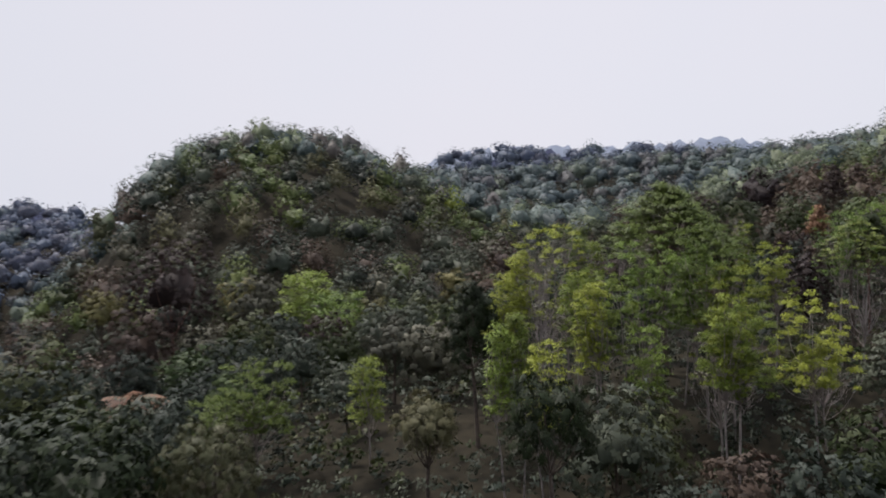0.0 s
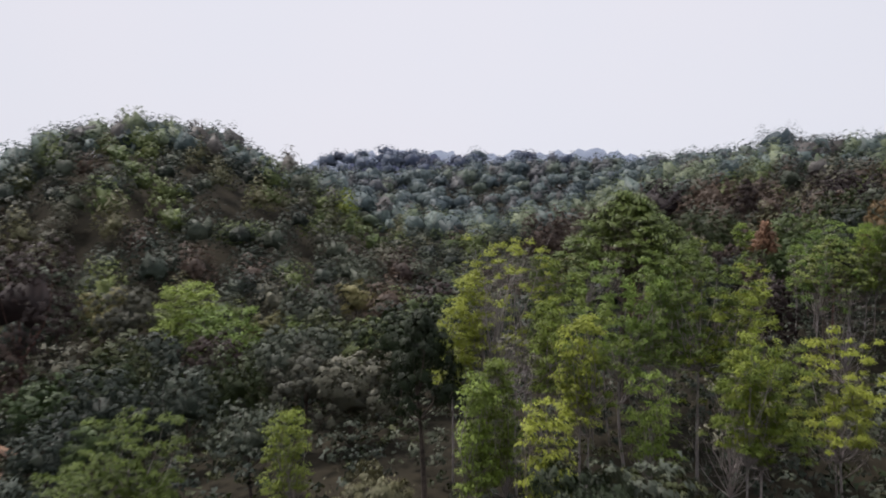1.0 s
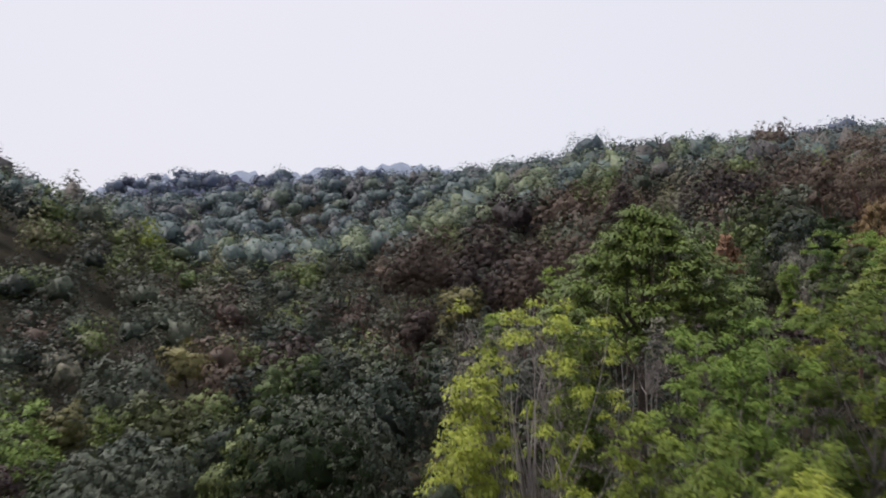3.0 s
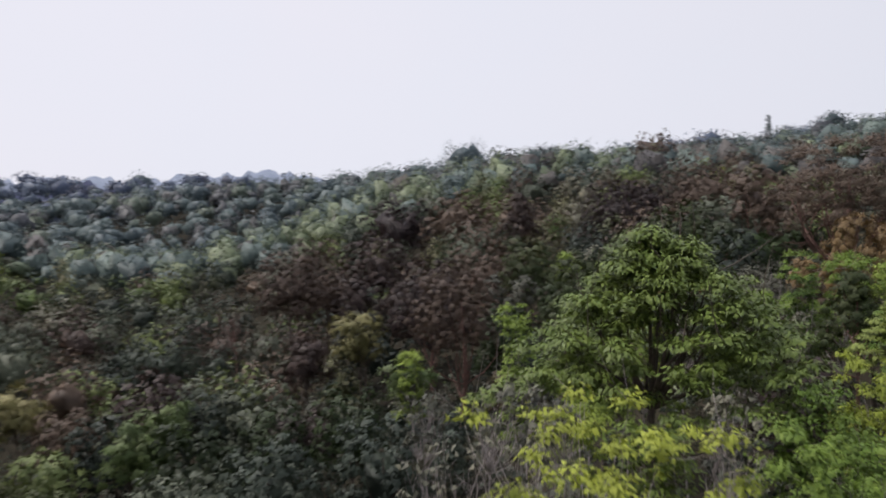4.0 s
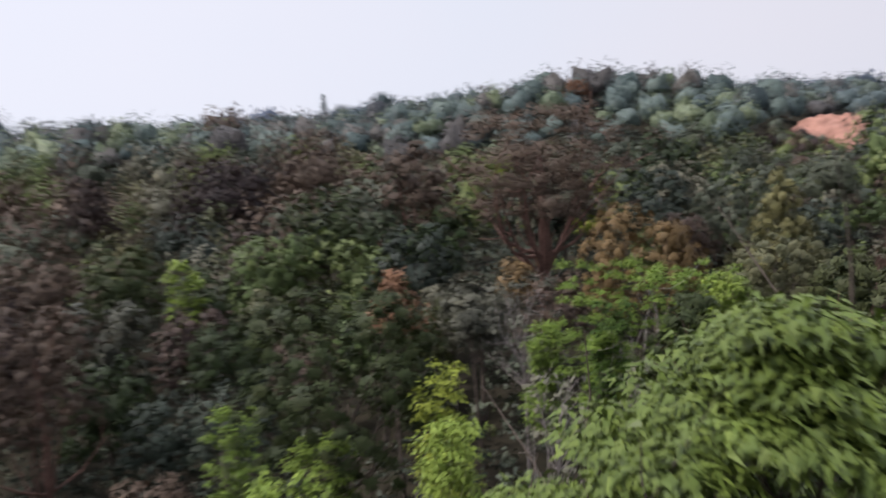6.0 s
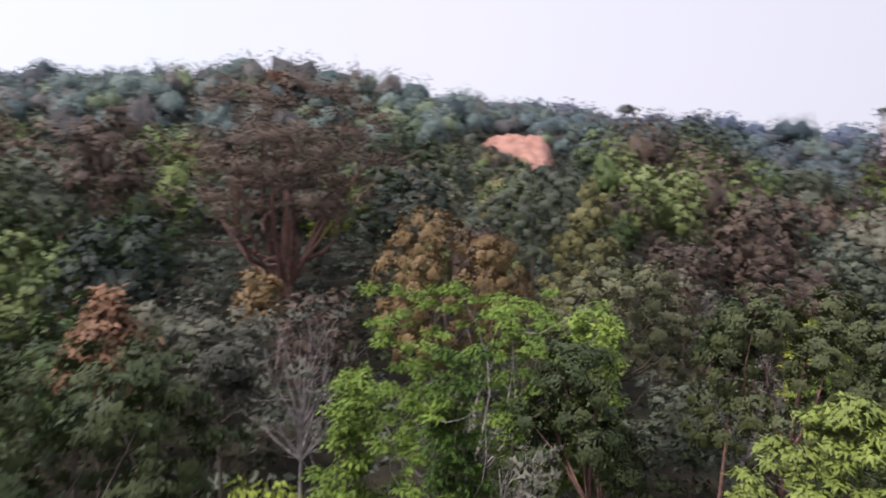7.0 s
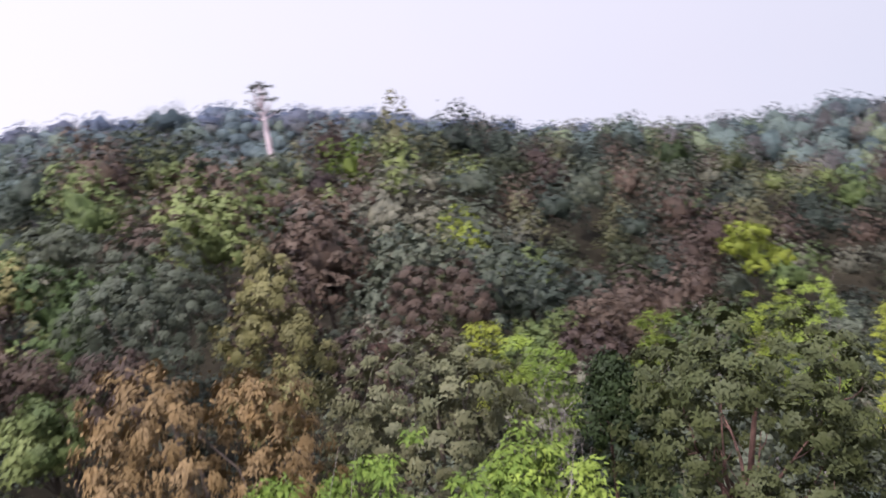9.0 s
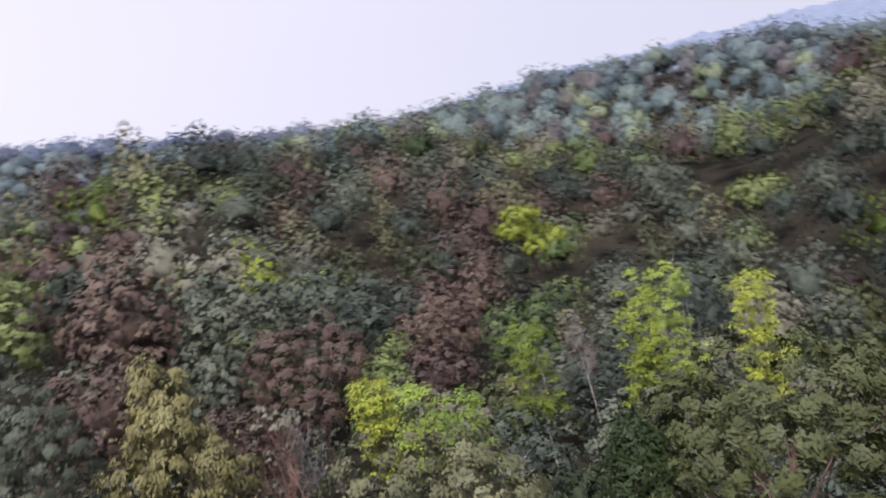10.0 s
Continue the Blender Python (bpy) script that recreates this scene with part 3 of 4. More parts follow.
bare_tree(-3.0, 122.7, -12.5, 3.6, "leafless pinkish-grey tree in the valley", BARK_PALE, 200)
plant("straw", 1.0, 120.6, -12.5, 2.4, "round", 2)
bare_tree(27.0, 150.6, -10.1, 3.4, "leafless pinkish tree at the foot of the slope", BARK_RED, 100)
bare_tree(-3.0, 140.1, -13.9, 3.0, "leafless pinkish-grey tree in the valley", BARK_PALE, 200)
plant("straw", 27.7, 115.1, -9.1, 2.7, "round", 2)
plant("grey", 23.6, 127.7, -12.4, 3.3, "round", 2)
plant("grey", 28.9, 117.3, -9.6, 2.6, "round", 2)
plant("brown", 23.5, 116.2, -11.0, 2.6, "round", 2)
plant("deep", 18.6, 152.1, -13.9, 5.9, "dome", 2)
plant("green", 7.3, 104.4, -12.0, 2.9, "round", 2)
plant("deep", 0.6, 85.4, -12.4, 2.0, "round", 3)
plant("green", 22.2, 95.0, -9.6, 1.9, "round", 2)
plant("green", 9.9, 108.6, -12.8, 2.1, "round", 2)
# brown stand on the spur
flush(31.0, 66.7, -3.3, 2.3, 2, kind="fresh", deep=4.6)
plant("dusky", 58.5, 101.4, -3.6, 3.7, "dome", 3, bark=BARK_RED)
plant("dusky", 36.8, 74.0, -3.8, 2.3, "cone", 3, bark=BARK_RED)
plant("brown", 37.2, 146.2, -5.0, 5.6, "dome", 2)
plant("brown", 69.8, 186.7, 0.4, 7.0, "dome", 1)
plant("brown", 74.0, 173.6, 1.0, 6.1, "dome", 1)
plant("brown", 37.8, 119.3, -6.1, 4.7, "dome", 2)
plant("brown", 36.8, 133.0, -7.6, 4.0, "dome", 2)
plant("brown", 54.4, 136.0, -5.5, 5.2, "dome", 2)
plant("brown", 76.7, 159.1, -0.0, 3.7, "cone", 2)
plant("brown", 75.3, 133.5, 1.7, 5.6, "dome", 2)
plant("brown", 95.6, 139.7, 4.3, 6.5, "dome", 2)
plant("brown", 153.1, 179.6, 7.2, 5.1, "dome", 1)
plant("brown", 93.5, 129.5, -0.3, 4.8, "round", 2)
plant("brown", 63.5, 139.7, 0.2, 2.9, "cone", 2)
plant("brown", 33.5, 112.6, -5.2, 4.1, "dome", 2, bark=BARK_RED)
plant("brown", 40.4, 136.4, -3.5, 4.5, "dome", 2)
plant("brown", 30.2, 137.7, -4.6, 4.4, "dome", 2)
plant("brown", 81.1, 137.0, 1.1, 5.6, "dome", 2)
plant("brown", 93.2, 134.4, 3.8, 5.9, "dome", 2, bark=BARK_RED)
plant("brown", 83.3, 118.2, -5.1, 4.0, "dome", 2)
plant("brown", 30.5, 103.0, -4.8, 3.5, "dome", 3, bark=BARK_RED, fork=0.45, label="open brown-leaved tree with reddish forked trunk")
plant("dusky", 48.5, 117.7, -4.2, 3.3, "dome", 2)
flush(48.8, 111.7, -5.6, 1.5, 2, size=0.34, lobes=70, clump=0.6, kind="fresh", deep=5.3)
plant("dusky", 27.5, 82.6, -2.3, 3.4, "dome", 3, bulges=26)
plant("dusky", 31.5, 91.3, -5.0, 1.5, "dome", 3)
plant("brown", 63.8, 101.9, 2.2, 3.0, "open", 2, bark=BARK_RED, fork=0.45)
plant("brown", 81.2, 128.9, -3.0, 5.0, "dome", 2)
bare_tree(63.5, 108.8, -3.4, 1.6, "leafless grey-white tree before the brown stand", BARK_PALE, 60)
plant("green", 58.6, 97.5, -4.1, 2.7, "round", 2)
plant("grey", 45.7, 87.1, -5.3, 2.3, "round", 2)
plant("rust", 38.2, 87.4, -4.0, 1.5, "cone", 2)
plant("deep", 70.2, 110.0, -2.8, 2.9, "dome", 2)
# fresh shrubs and the tiered spreading tree at the turn
plant("glossy", 17.8, 68.2, -0.9, 6.0, "whorled", 3, 6.4, lobes=360, sprays=30000, size=0.22, aspect=0.45, droop=0.4, fill=False, tufted=True, limbs=20, thick=0.24,
      label="spreading green tree with tiered flat crown and long leaves")
flush(29.9, 89.5, -8.0, 1.4, kind="fresh", deep=4.1)
flush(25.6, 81.9, -6.7, 1.4, kind="fresh", deep=2.4)
flush(27.4, 78.9, -4.8, 1.0, deep=2.8)
flush(22.7, 75.9, -4.7, 1.0, kind="fresh", deep=2.1)
flush(21.7, 93.9, -9.0, 1.1, kind="fresh", deep=2.1)
flush(17.2, 75.8, -4.0, 1.0, kind="fresh", deep=2.6)
bare_tree(25.7, 74.5, -3.9, 1.3, "leafless grey-white small tree among shrubs", BARK_PALE, 160)
bare_tree(33.8, 74.9, -5.6, 1.0, "leafless grey-white small tree among shrubs", BARK_PALE, 60)
# second leg: the large brown tree, orange, straw and olive crowns
plant("brown", 58.2, 88.6, 3.6, 6.8, "open", 3, bark=BARK_RED, limbs=16, thick=0.42, fork=0.40, fill=False, lobes=105, sprays=15000, size=0.2, clump=0.75, twigs=3,
      label="large spreading brown tree with reddish forking limbs", deep=7.4)
plant("orange", 44.9, 78.2, -1.8, 3.0, "dome", 3, droop=0.6, size=0.14, bulges=24, deep=5.0)
plant("straw", 52.9, 73.4, -0.6, 2.7, "cone", 3, droop=0.45, size=0.14, deep=6.4)
plant("olive", 45.3, 72.5, -2.8, 3.0, "dome", 3, deep=4.4)
plant("deep", 58.1, 75.9, -0.1, 2.9, "dome", 3, deep=5.0)
plant("orange", 51.4, 87.6, -5.2, 1.2, "dome", 2)
plant("brown", 53.1, 78.3, -2.7, 1.3, "dome", 3)
plant("brown", 59.7, 63.0, -3.9, 2.8, "dome", 3, deep=4.2)
bare_tree(58.0, 66.8, -5.8, 1.7, "leafless pinkish small tree before a brown dome", BARK_RED, 20)
flush(40.0, 76.9, -3.7, 4.2, kind="fresh", deep=6.0)
flush(38.8, 73.5, -3.9, 1.2, kind="fresh", deep=2.8)
flush(36.9, 79.7, -5.6, 1.0, kind="fresh", deep=1.4)
flush(36.8, 76.9, -4.6, 1.1, kind="fresh", deep=2.3)
flush(40.1, 73.4, -3.7, 1.0, kind="fresh", deep=1.7)
bare_tree(40.1, 82.0, -3.8, 2.2, "leafless grey-white tree with a few yellow-green leaves", BARK_PALE, 500)
plant("grey", 49.2, 91.1, -6.4, 1.7, "round", 3)
plant("grey", 41.4, 84.9, -5.7, 1.2, "round", 3)
plant("green", 62.9, 100.9, -5.1, 1.9, "round", 2)
bare_tree(55.4, 67.6, -5.0, 1.1, "leafless grey twiggy tree", BARK_PALE, 30)
bare_tree(48.1, 67.4, -5.8, 2.0, "leafless grey twiggy tree", BARK_PALE, 60)
plant("dusky", 39.4, 67.8, -2.5, 3.3, "dome", 3, size=0.15, bark=BARK_RED, bulges=30, deep=5.4)
plant("dusky", 41.8, 69.4, -3.5, 1.0, "cone", 3, size=0.15, bark=BARK_RED)
plant("glossy", 33.0, 68.6, -3.9, 3.2, "whorled", 3, 4.4, lobes=150, sprays=13000, size=0.2, aspect=0.45, droop=0.4, fill=False, tufted=True, limbs=16, thick=0.18,
      label="spreading green tree with long drooping leaves")
flush(55.3, 54.1, -8.2, 1.5, deep=2.9)
flush(56.5, 63.0, -6.5, 1.1, deep=2.2)
flush(52.6, 62.7, -6.9, 1.3, kind="fresh", deep=2.4)
flush(49.7, 53.4, -6.9, 1.4, deep=2.9)
flush(45.9, 50.0, -7.6, 1.4, deep=3.1)
flush(50.7, 48.8, -7.6, 2.1, kind="fresh", deep=3.2)
flush(54.8, 62.8, -6.8, 1.3, kind="fresh", deep=1.9)
bare_tree(54.1, 51.9, -8.1, 1.1, "leafless grey twiggy tree", BARK_PALE, 40)
bare_tree(54.9, 68.7, -3.9, 1.0, "leafless pinkish small tree before a brown dome", BARK_RED, 10)
plant("green", 53.2, 80.0, -3.2, 1.1, "round", 3)
plant("green", 54.4, 80.6, -4.0, 1.2, "round", 2)
# crowns across the hollow
plant("brown", 62.8, 79.7, -3.9, 1.3, "dome", 2)
plant("straw", 77.0, 78.9, -1.3, 1.7, "dome", 2)
plant("lime", 82.9, 11.5, -13.5, 4.2, "flat", 2, 5.5, label="pale yellow tree standing before dark woodland")
plant("deep", 87.6, 56.9, -2.2, 2.6, "dome", 2, bark=BARK_RED)
plant("green", 87.6, 70.0, -4.0, 2.0, "dome", 2, bark=BARK_RED)
plant("deep", 96.7, 49.1, -4.9, 3.1, "dome", 2, bark=BARK_RED)
plant("deep", 103.6, 32.5, -7.6, 3.7, "dome", 2)
plant("olive", 118.8, 16.7, -4.1, 3.7, "dome", 2)
plant("olive", 120.8, 7.9, -6.1, 3.6, "dome", 2)
plant("deep", 131.2, 27.0, -3.2, 3.9, "dome", 2)
plant("deep", 141.0, 40.2, 0.2, 3.6, "dome", 2)
plant("green", 85.9, 38.5, -9.9, 3.0, "dome", 2, bark=BARK_RED)
plant("brown", 70.6, 44.4, -11.1, 2.3, "dome", 2, bark=BARK_RED)
plant("olive", 88.7, 23.0, -13.0, 2.8, "dome", 2)
plant("deep", 112.6, -11.2, -9.6, 3.6, "dome", 2)
plant("olive", 96.8, -5.1, -13.9, 4.2, "dome", 2)
plant("olive", 142.3, 10.4, -0.8, 4.5, "dome", 2)
plant("brown", 58.4, -5.3, -29.6, 3.6, "dome", 2)
plant("deep", 83.6, -27.2, -20.0, 4.8, "dome", 2)
plant("green", 73.2, -31.8, -25.2, 4.7, "dome", 2)
plant("deep", 101.1, -40.1, -17.6, 5.2, "dome", 2)
plant("olive", 112.3, 19.0, -3.9, 3.3, "dome", 2)
plant("brown", 114.2, 10.4, -5.8, 3.3, "dome", 2)
plant("deep", 116.7, 32.9, -2.5, 3.4, "dome", 2)
plant("green", 98.4, 43.3, -7.2, 3.0, "dome", 2)
plant("brown", 72.6, 39.1, -12.0, 2.5, "dome", 2)
plant("deep", 88.8, 74.3, -0.6, 2.6, "dome", 2)
plant("deep", 123.0, 46.5, 0.7, 3.5, "dome", 2)
plant("brown", 127.4, 29.8, -1.3, 3.3, "dome", 2)
plant("brown", 118.1, 55.3, -0.3, 3.3, "dome", 2)
plant("brown", 93.5, 89.4, -0.4, 3.5, "dome", 2)
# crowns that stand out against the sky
# the deep_hazy crowns have haze mixed into their leaf colour
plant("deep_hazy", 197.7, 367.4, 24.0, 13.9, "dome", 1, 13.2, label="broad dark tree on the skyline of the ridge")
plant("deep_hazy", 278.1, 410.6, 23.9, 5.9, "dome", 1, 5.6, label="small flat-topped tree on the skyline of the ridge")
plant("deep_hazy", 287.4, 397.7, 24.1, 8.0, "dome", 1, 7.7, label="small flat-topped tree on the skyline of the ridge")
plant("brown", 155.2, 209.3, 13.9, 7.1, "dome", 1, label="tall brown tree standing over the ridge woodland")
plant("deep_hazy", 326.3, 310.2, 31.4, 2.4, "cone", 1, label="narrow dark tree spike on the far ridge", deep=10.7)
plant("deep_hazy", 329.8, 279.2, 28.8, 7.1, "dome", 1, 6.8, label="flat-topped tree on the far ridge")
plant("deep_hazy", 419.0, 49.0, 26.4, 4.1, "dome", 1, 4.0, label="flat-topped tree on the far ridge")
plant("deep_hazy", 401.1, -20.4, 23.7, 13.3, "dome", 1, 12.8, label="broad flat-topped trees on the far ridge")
plant("rust", 192.6, 136.8, 16.4, 3.3, "dome", 1, label="rust-red crown on the hilltop")


def pale_giant(x, y, base_z, crown_z, top_z):
    """The tall pale bole with a small tiered crown that rises over the far woodland."""
    root = new("emergent_tree")
    foot = float(land(x, y))
    height, radius = top_z - crown_z, 6.5
    L = np.array([(0.95 * math.sin(2.4 * k) * (1 - 0.06 * k), 0.95 * math.cos(2.4 * k + 0.7) * (1 - 0.06 * k), 0.05 + 0.085 * k + 0.05 * math.sin(5 * k), 0.2) for k in range(12)])
    v, f, at = [], [], 0
    stem = np.array([(0.0, 0.0, -0.5), (0.1, 0, (base_z - foot) * 0.6), (-0.1, 0.1, crown_z - foot - 2), (0.3, 0.1, crown_z - foot + height * 0.5), (0.2, 0, top_z - foot - 0.6)])
    parts = [(stem, [1.3, 0.95, 0.85, 0.26, 0.08], 10)]
    for lx, ly, lz, s in L:
        end = np.array([lx * radius, ly * radius, crown_z - foot + lz * height])
        parts.append((bent(stem[2] + (0, 0, lz * height * 0.4), end, 0.08, 5), np.linspace(0.38, 0.1, 5), 5))
    for p, r, sides in parts:
        a, b = tube(p, r, sides)
        v.append(a), f.append(b + at)
        at += len(a)
    mesh_object("trunk", np.concatenate(v), np.concatenate(f), BARK_TALL, root, smooth=True)
    v, f, at = [], [], 0
    for lx, ly, lz, s in L:
        n = int(rng.integers(14, 46))
        c = np.array([lx * radius, ly * radius, crown_z - foot + lz * height])
        d = rng.normal(0, 1, (n, 3)) * (1.15, 1.15, 0.30)
        a, b, _ = leaves_at(c + d, np.tile((0, 0, 1.0), (n, 1)), 1.1, 0.7)
        v.append(a), f.append(b + at)
        at += len(a)
    mesh_object("crown", np.concatenate(v), np.concatenate(f), LEAF["grey"], root)
    root.matrix_world = pose(x, y, foot)
    tagged(root, "tall emergent tree with whitish-pink bole and sparse crown", "tree")
    TAKEN.append((x, y, 9))


pale_giant(273.0, -14.5, -5.0, 9.5, 19.4)


def frond_palm(x, y, top, reach, leaf, label):
    """A small palm: a slim trunk and arching fronds with hanging leaflets."""
    root = new("palm")
    foot = float(land(x, y))
    tall = top - foot - reach * 0.35
    v, f = tube(bent((0, 0, -0.5), (0.2, 0.1, tall), 0.03, 7), np.linspace(0.26, 0.16, 7), 8)
    mesh_object("trunk", v, f, BARK, root, smooth=True)
    for k in range(15):
        a, lift = k * 2.4, 0.35 + 0.9 * ((k * 7) % 15) / 15
        s = np.linspace(0, 1, 14)[:, None]
        way = np.array([math.cos(a), math.sin(a), 0.0])
        rib = np.array([0.2, 0.1, tall]) + way * s * reach + np.array([0, 0, 1.0]) * (lift * s - 1.15 * s * s) * reach * 0.75
        side = np.array([-way[1], way[0], 0.0])
        vv, ff = [], []
        for i in range(1, 14):
            long = reach * 0.30 * math.sin(math.pi * (0.12 + 0.8 * i / 14))
            for sign in (-1, 1):
                n = len(vv)
                tip = rib[i] + side * sign * long + way * long * 0.5 - np.array([0, 0, long * 0.45])
                vv += [rib[i] - way * 0.05 * reach, tip, rib[i] + way * 0.03 * reach]
                ff.append((n, n + 1, n + 2))
        mesh_object("frond", vv, ff, LEAF[leaf], root)
    root.matrix_world = pose(x, y, foot)
    tagged(root, label, "palm")
    for back in (0, 5, 9):
        TAKEN.append((x + 0.5 * back, y - 0.86 * back, 3.4))


frond_palm(-25.5, 67.2, -15.6, 3.0, "rust", "small palm with drooping rust-red fronds among dark trees")


CLEARINGS = []


def earth_bank(x, y, half, low, high):
    """A bare slope of red earth in a clearing, gullied, with its foot at one height and its brow at another."""
    n, m = 30, 24
    v = []
    for i in range(n):
        for j in range(m):
            u, w = i / (n - 1) * 2 - 1, j / (m - 1)
            px, py = 0.05 * u * half, -1.0 * u * half
            inx, iny = (w - 0.5) * 16, 0.05 * (w - 0.5) * 16
            edge = max(0.0, 1 - abs(u + 0.12 * noise.noise((u * 3, w * 4, 5))) ** 4)
            gx, gy = x + px + inx, y + py + iny
            floor = float(land(gx, gy)) - 0.4
            wob = 1.3 * noise.noise((u * 2.6, w * 2.4, 0)) + 0.8 * noise.noise((u * 9, w * 7, 2)) + 1.4 * math.floor(w * 4 + 0.6 * noise.noise((u * 3, 0, 8))) / 4
            v.append((gx, gy, floor + max(0.0, low + (high - low) * w**0.8 + wob - floor) * edge))
    f = [(i * m + j, (i + 1) * m + j, (i + 1) * m + j + 1, i * m + j + 1) for i in range(n - 1) for j in range(m - 1)]
    ob = mesh_object("earth_bank", v, f, RED_EARTH, smooth=True)
    tagged(ob, "bare reddish earth bank in a forest clearing", "earth bank", kind="structure")
    for k in (-12, 0, 12):
        TAKEN.append((x + k, y, half + 1))
    for k in range(17):
        TAKEN.append((x - 12 - 8 * k, y - 0.45 * k, half + 0.5 - 0.28 * k))
        CLEARINGS.append((x - 12 - 8 * k, y - 0.45 * k, half + 1.5 - 0.28 * k))


earth_bank(219.0, 86.0, 10.0, -4.6, 4.6)
for hollow in ((104.0, 52.0, 7.5), (116.0, 48.0, 7.5), (128.0, 43.0, 8.0), (140.0, 39.0, 8.0), (150.0, 36.0, 7.0)):
    TAKEN.append(hollow)
    CLEARINGS.append(hollow)


# ---------------------------------------------------------------- the forest between and beyond
PATH_XY = np.array([eye for _, eye, _, _ in PATH])


def free_places(lo, hi, gap, seed, keep=1.0, spare=True):
    """A jittered grid of tree places between two distances from the middle of the flight."""
    r = np.random.default_rng(seed)
    n = int(hi // gap) + 1
    gx, gy = np.meshgrid(np.arange(-n, n + 1) * gap, np.arange(-n, n + 1) * gap)
    p = np.stack([gx.ravel(), gy.ravel()], 1) + r.uniform(-0.42, 0.42, (gx.size, 2)) * gap
    far = np.hypot(p[:, 0], p[:, 1])
    p = p[(far > lo) & (far <= hi) & (r.uniform(0, 1, len(p)) < keep)] + (25, 62)
    # the slopes behind the flight carry fewer separate crowns
    bearing = np.degrees(np.arctan2(p[:, 0] - 25, p[:, 1] - 62)) % 360
    outset = np.degrees(np.arctan2(p[:, 0] - 4, p[:, 1] + 10)) % 360
    p = p[(bearing < 182) | (bearing > 322) | (outset > 325) | (np.hypot(p[:, 0] - 25, p[:, 1] - 62) < 62) | (r.uniform(0, 1, len(p)) < 0.2)]
    if spare:
        for x, y, rr in TAKEN:
            p = p[np.hypot(p[:, 0] - x, p[:, 1] - y) > rr]
    return p


def species_here(p, seed):
    """Which kind of tree grows where: brown stands, green valley, mixed."""
    r = np.random.default_rng(seed)
    kinds = np.array(["deep", "green", "brown", "olive", "grey", "lime", "dusky"])
    out = []
    for x, y in p:
        a = noise.noise((x / 45, y / 45, 0.3))
        brownish = 0.30 + 0.9 * math.exp(-((x - 70) ** 2 + (y - 125) ** 2) / 55**2) + 0.5 * a
        near = math.exp(-((x - 15) ** 2 + (y - 60) ** 2) / 60**2)
        spur = math.exp(-((x - 75) ** 2 + (y - 235) ** 2) / 55**2)
        w = np.array([1.5 + near, 0.75 + 4 * spur, max(0.1, brownish * 1.6), 0.6 * (1 - 0.8 * near), 0.45 * (1 - 0.8 * near), 0.05, 0.2 + 1.2 * near])
        west = near / (1 + math.exp((x + 2) / 5))
        w *= 1 + west * np.array([2.0, -0.5, -0.5, -0.8, -0.8, 0.0, 2.5])
        out.append(kinds[r.choice(7, p=w / w.sum())])
    return np.array(out)


FORM = {"deep": "dome", "green": "round", "brown": "dome", "olive": "cone", "grey": "round", "lime": "open", "dusky": "dome"}
LABELS = {
    "deep": "dark green broadleaf forest tree with dense rounded crown",
    "green": "fresh green broadleaf forest tree with loose rounded crown",
    "brown": "olive-brown forest tree with dense domed crown",
    "olive": "yellowish olive tree with pointed dense crown",
    "grey": "dull grey-green forest tree with thin crown",
    "dusky": "dusky olive-green forest tree with lobed crown",
    "lime": "young yellow-green flushing tree with open crown",
}
NAMES = {"deep": "dark_green_tree", "green": "green_tree", "brown": "brown_tree", "olive": "olive_tree", "grey": "grey_green_tree", "lime": "yellow_green_tree", "dusky": "dusky_green_tree"}


def build_near_forest(lo, hi, gap):
    p = free_places(lo, hi, gap, 11)
    kinds = species_here(p, 12)
    r = np.random.default_rng(13)
    protos = {}
    for kind in FORM:
        protos[kind] = [tree_thing(NAMES[kind], kind, BARK, FORM[kind], 4.0, 7.6, 3.6, 0, 2500, 0.44, 0.18, 4, aspect=0.6, clump=0.8, label=LABELS[kind], group="forest trees") for _ in range(3)]
    used = set()
    for (x, y), kind in zip(p, kinds):
        k = int(r.integers(0, 3))
        if np.hypot(PATH_XY[:, 0] - x, PATH_XY[:, 1] - y).min() < 7:
            continue
        m = pose(x, y, float(land(x, y)) - 0.1, 0, 0, r.uniform(0, 360))
        s = r.uniform(0.7, 1.0) * (0.74 if math.hypot(x - 25, y - 62) < 48 else 1.02)
        root = protos[kind][k]
        if (kind, k) in used:
            root = copy_thing(root, m)
        else:
            used.add((kind, k))
            root.matrix_world = m
        root.scale = (s, s, s * r.uniform(0.9, 1.15))
    for kind in FORM:
        for k in range(3):
            if (kind, k) not in used:
                for o in (*protos[kind][k].children, protos[kind][k]):
                    bpy.data.objects.remove(o)


FAR_LEAF = {"deep": "deep", "brown": "brown", "olive": "brown", "green": "pale", "grey": "deep", "lime": "pale", "dusky": "deep"}


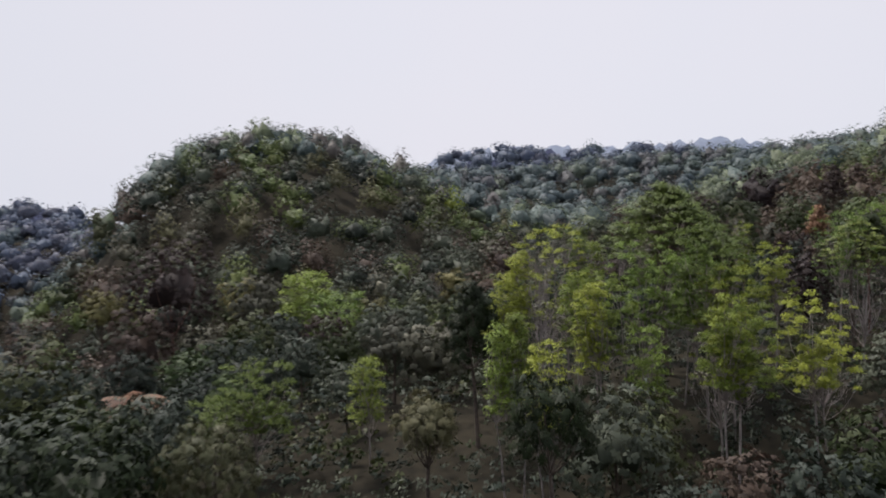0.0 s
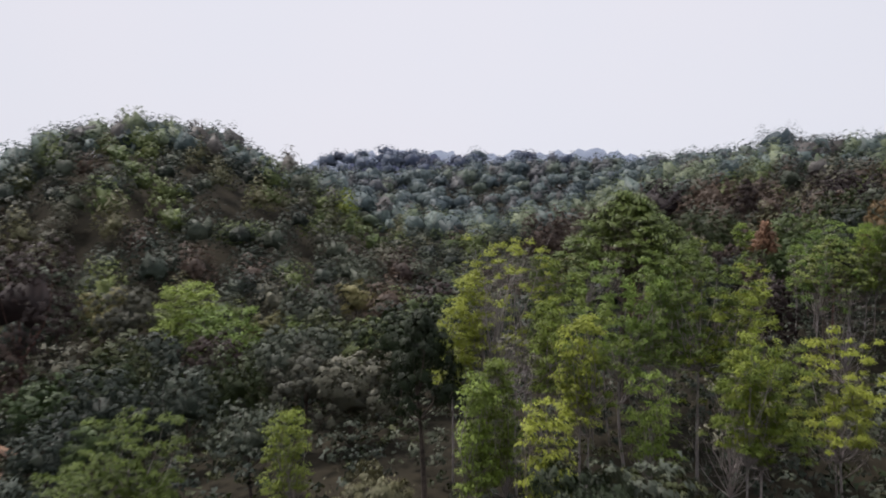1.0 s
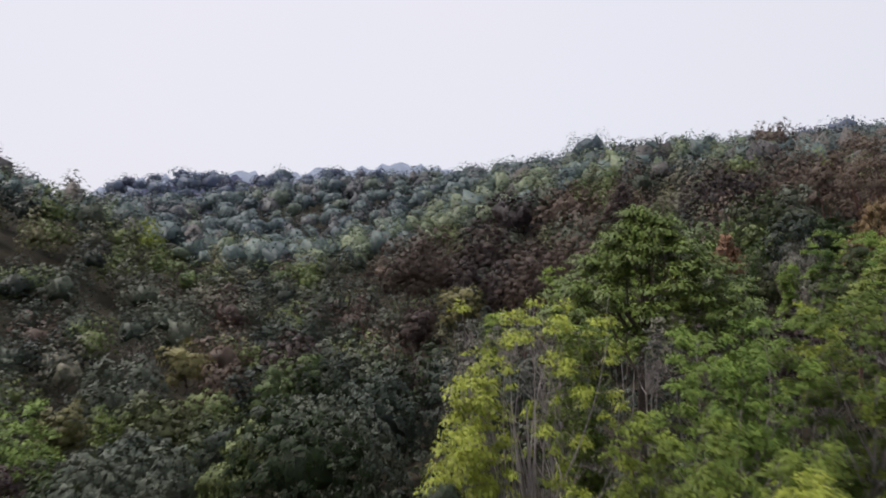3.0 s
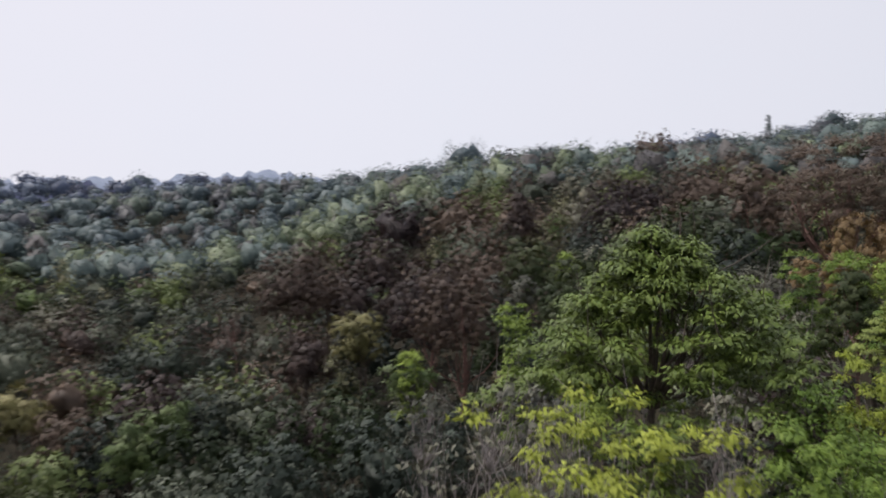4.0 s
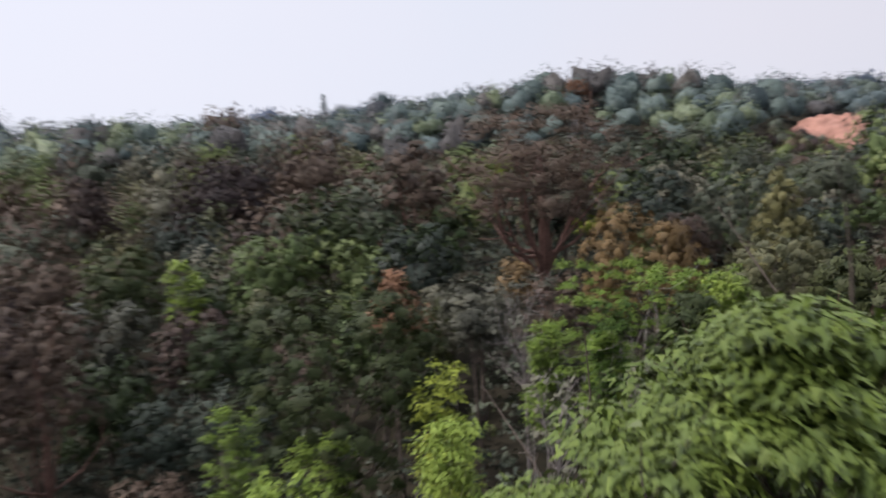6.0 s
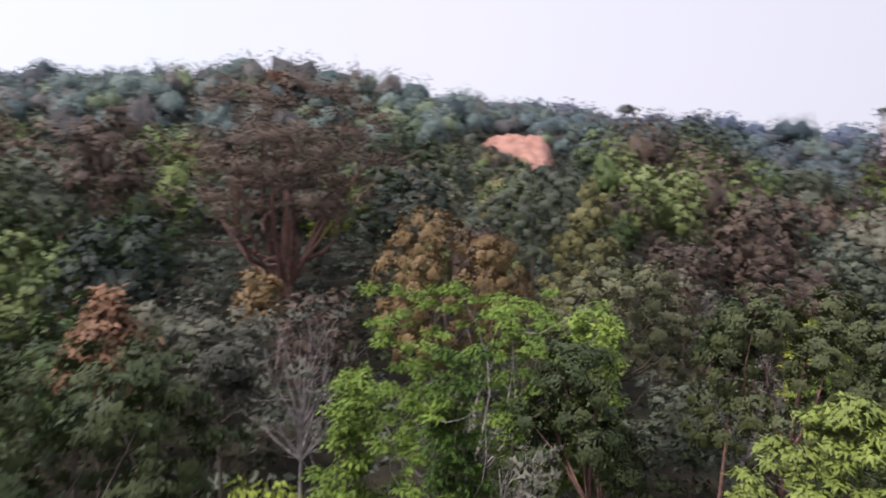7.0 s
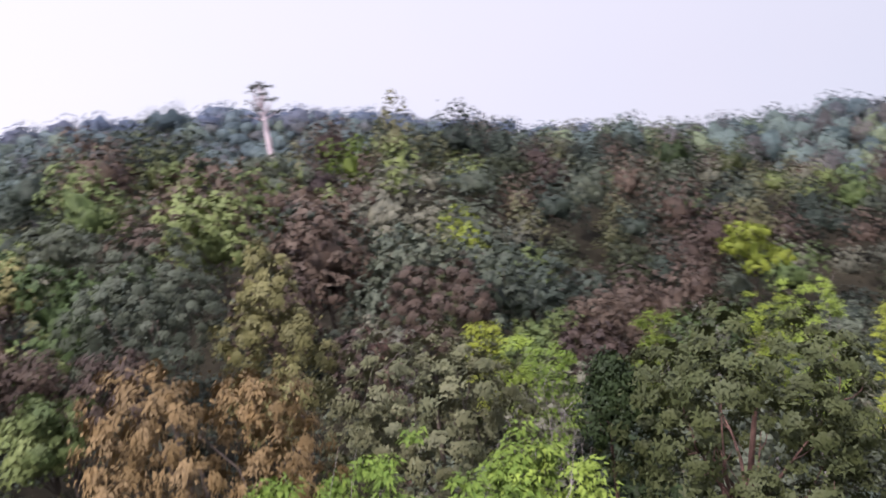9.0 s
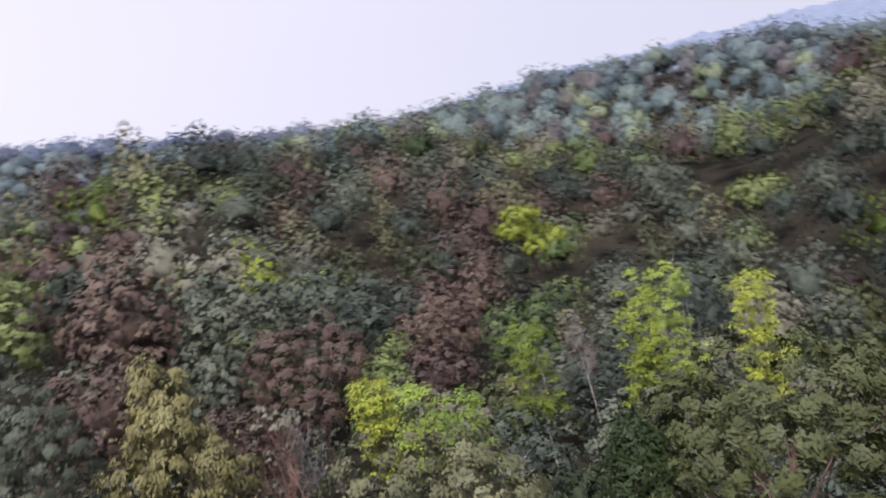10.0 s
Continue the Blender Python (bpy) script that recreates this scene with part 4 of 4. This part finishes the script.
def build_woods(name, label, lo, hi, gap, lobes, sprays, size, seed, radius=4.6, height=8.0, bole=2.4, far="", spare=True, category="forest", small=0.7, fill=True, clump=None, bulges=7, core=1, only=()):
    """Trees too many to count, one object for each kind of foliage."""
    p = free_places(lo, hi, gap, seed, spare=spare)
    for x, y, rr in LOW_ONLY if height > 4 else ():
        p = p[np.hypot(p[:, 0] - x, p[:, 1] - y) > rr]
    if only:
        p = p[np.min([np.hypot(p[:, 0] - x, p[:, 1] - y) - rr for x, y, rr in only], axis=0) < 0]
    kinds = species_here(p, seed + 1)
    # undergrowth takes only the dark leaf colours, to deepen the shade below the trees
    if not fill:
        kinds = np.where(np.isin(kinds, ("lime", "olive", "grey", "brown", "green")), "deep", kinds)
    r = np.random.default_rng(seed + 2)
    for kind in FORM:
        mine = p[kinds == kind]
        if not len(mine):
            continue
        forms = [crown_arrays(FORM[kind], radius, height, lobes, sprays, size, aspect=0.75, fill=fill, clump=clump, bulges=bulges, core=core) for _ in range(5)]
        vs, fs, ts, ns, at = [], [], [], [], 0
        z = land(mine[:, 0], mine[:, 1])
        for (x, y), g in zip(mine, z):
            v, f, _, nv, tone = forms[int(r.integers(0, 5))]
            a, s, h = r.uniform(0, 6.283), r.uniform(small, 1.15), r.uniform(0.8, 1.16)
            c, d = math.cos(a) * s, math.sin(a) * s
            w = np.stack([v[:, 0] * c - v[:, 1] * d + x, v[:, 0] * d + v[:, 1] * c + y, (v[:, 2] * s + bole * h) * h + g], 1)
            ns.append(np.stack([nv[:, 0] * c - nv[:, 1] * d, nv[:, 0] * d + nv[:, 1] * c, nv[:, 2] * s], 1) / s)
            vs.append(w), fs.append(f + at), ts.append(tone + r.uniform())
            at += len(v)
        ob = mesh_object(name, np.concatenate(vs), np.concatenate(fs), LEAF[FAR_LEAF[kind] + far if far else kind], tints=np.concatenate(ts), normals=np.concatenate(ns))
        tagged(ob, label + ", " + LABELS[kind].split(" forest")[0].split(" tree")[0] + " crowns", category, kind="stuff")


build_near_forest(0, 60, 5.5)
build_woods("undergrowth", "dense shrubby undergrowth below the trees", 0, 86, 3.3, 5, 55, 0.36, 15, radius=1.9, height=2.6, bole=0.0, spare=False, category="undergrowth", small=0.5, fill=False)
build_woods("thicket", "tall tangled thicket between the trees", 0, 62, 4.5, 8, 250, 0.27, 17, radius=2.2, height=3.6, bole=0.0, spare=False, category="undergrowth", small=0.6, fill=False)
build_woods("scrub", "low leafy scrub in the clearings", 40, 210, 3.8, 0, 150, 0.45, 19, radius=2.2, height=3.4, bole=0.2, spare=False, category="scrub", clump=0.7, bulges=6, only=CLEARINGS)
build_woods("woodland", "closed tropical woodland canopy", 60, 148, 6.8, 0, 1050, 0.38, 21, radius=4.2, height=7.4, bole=2.4, clump=0.75, bulges=13, core=2)
# from here outwards the leaf colours carry painted haze
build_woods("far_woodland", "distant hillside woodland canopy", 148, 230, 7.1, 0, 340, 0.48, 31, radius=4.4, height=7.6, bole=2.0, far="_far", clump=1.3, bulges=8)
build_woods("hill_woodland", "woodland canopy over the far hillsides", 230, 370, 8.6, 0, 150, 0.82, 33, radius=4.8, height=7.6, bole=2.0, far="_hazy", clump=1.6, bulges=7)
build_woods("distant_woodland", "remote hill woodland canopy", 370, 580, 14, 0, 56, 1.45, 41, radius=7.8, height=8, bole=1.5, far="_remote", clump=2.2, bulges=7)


def build_backdrop():
    """Remote wooded hills, one lumpy sheet of canopy beyond the trees."""
    hazy = bpy.data.materials.new("remote_hazy_forest")
    hazy.use_nodes = True
    n, l = hazy.node_tree.nodes, hazy.node_tree.links
    face = n["Principled BSDF"]
    geo, mottled = n.new("ShaderNodeNewGeometry"), n.new("ShaderNodeTexNoise")
    mottled.inputs["Scale"].default_value, mottled.inputs["Detail"].default_value = 0.05, 5.0
    l.new(geo.outputs["Position"], mottled.inputs["Vector"])
    # air haze is painted in: bluish base colour here, glow further down
    ramp = n.new("ShaderNodeValToRGB")
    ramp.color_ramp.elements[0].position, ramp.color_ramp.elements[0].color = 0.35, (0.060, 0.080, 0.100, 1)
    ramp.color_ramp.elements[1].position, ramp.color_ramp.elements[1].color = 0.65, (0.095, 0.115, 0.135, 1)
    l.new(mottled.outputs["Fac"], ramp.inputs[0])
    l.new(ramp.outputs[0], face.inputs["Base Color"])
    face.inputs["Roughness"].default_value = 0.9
    # blue emission stands in for haze over the hills
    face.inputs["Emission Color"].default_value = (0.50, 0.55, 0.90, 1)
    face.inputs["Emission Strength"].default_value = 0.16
    radii = np.geomspace(580, 3200, 70)
    angles = np.linspace(0, 2 * math.pi, 800, endpoint=False)
    R, A = np.meshgrid(radii, angles, indexing="ij")
    x, y = 25 + R * np.cos(A), 60 + R * np.sin(A)
    r = np.random.default_rng(5)
    z = land(x, y) + r.uniform(-5, 6, x.shape) * np.minimum(1, 1800 / R) + 5 * np.sin(x / 31 + 2 * np.sin(y / 47)) * np.sin(y / 37)
    v = np.stack([x, y, z], -1).reshape(-1, 3)
    i, j = np.meshgrid(np.arange(69), np.arange(800), indexing="ij")
    a, b = i * 800 + j, i * 800 + (j + 1) % 800
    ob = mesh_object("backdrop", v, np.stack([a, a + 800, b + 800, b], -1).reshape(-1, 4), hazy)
    tagged(ob, "remote blue hazy forested hills", "hills", kind="structure")


build_backdrop()
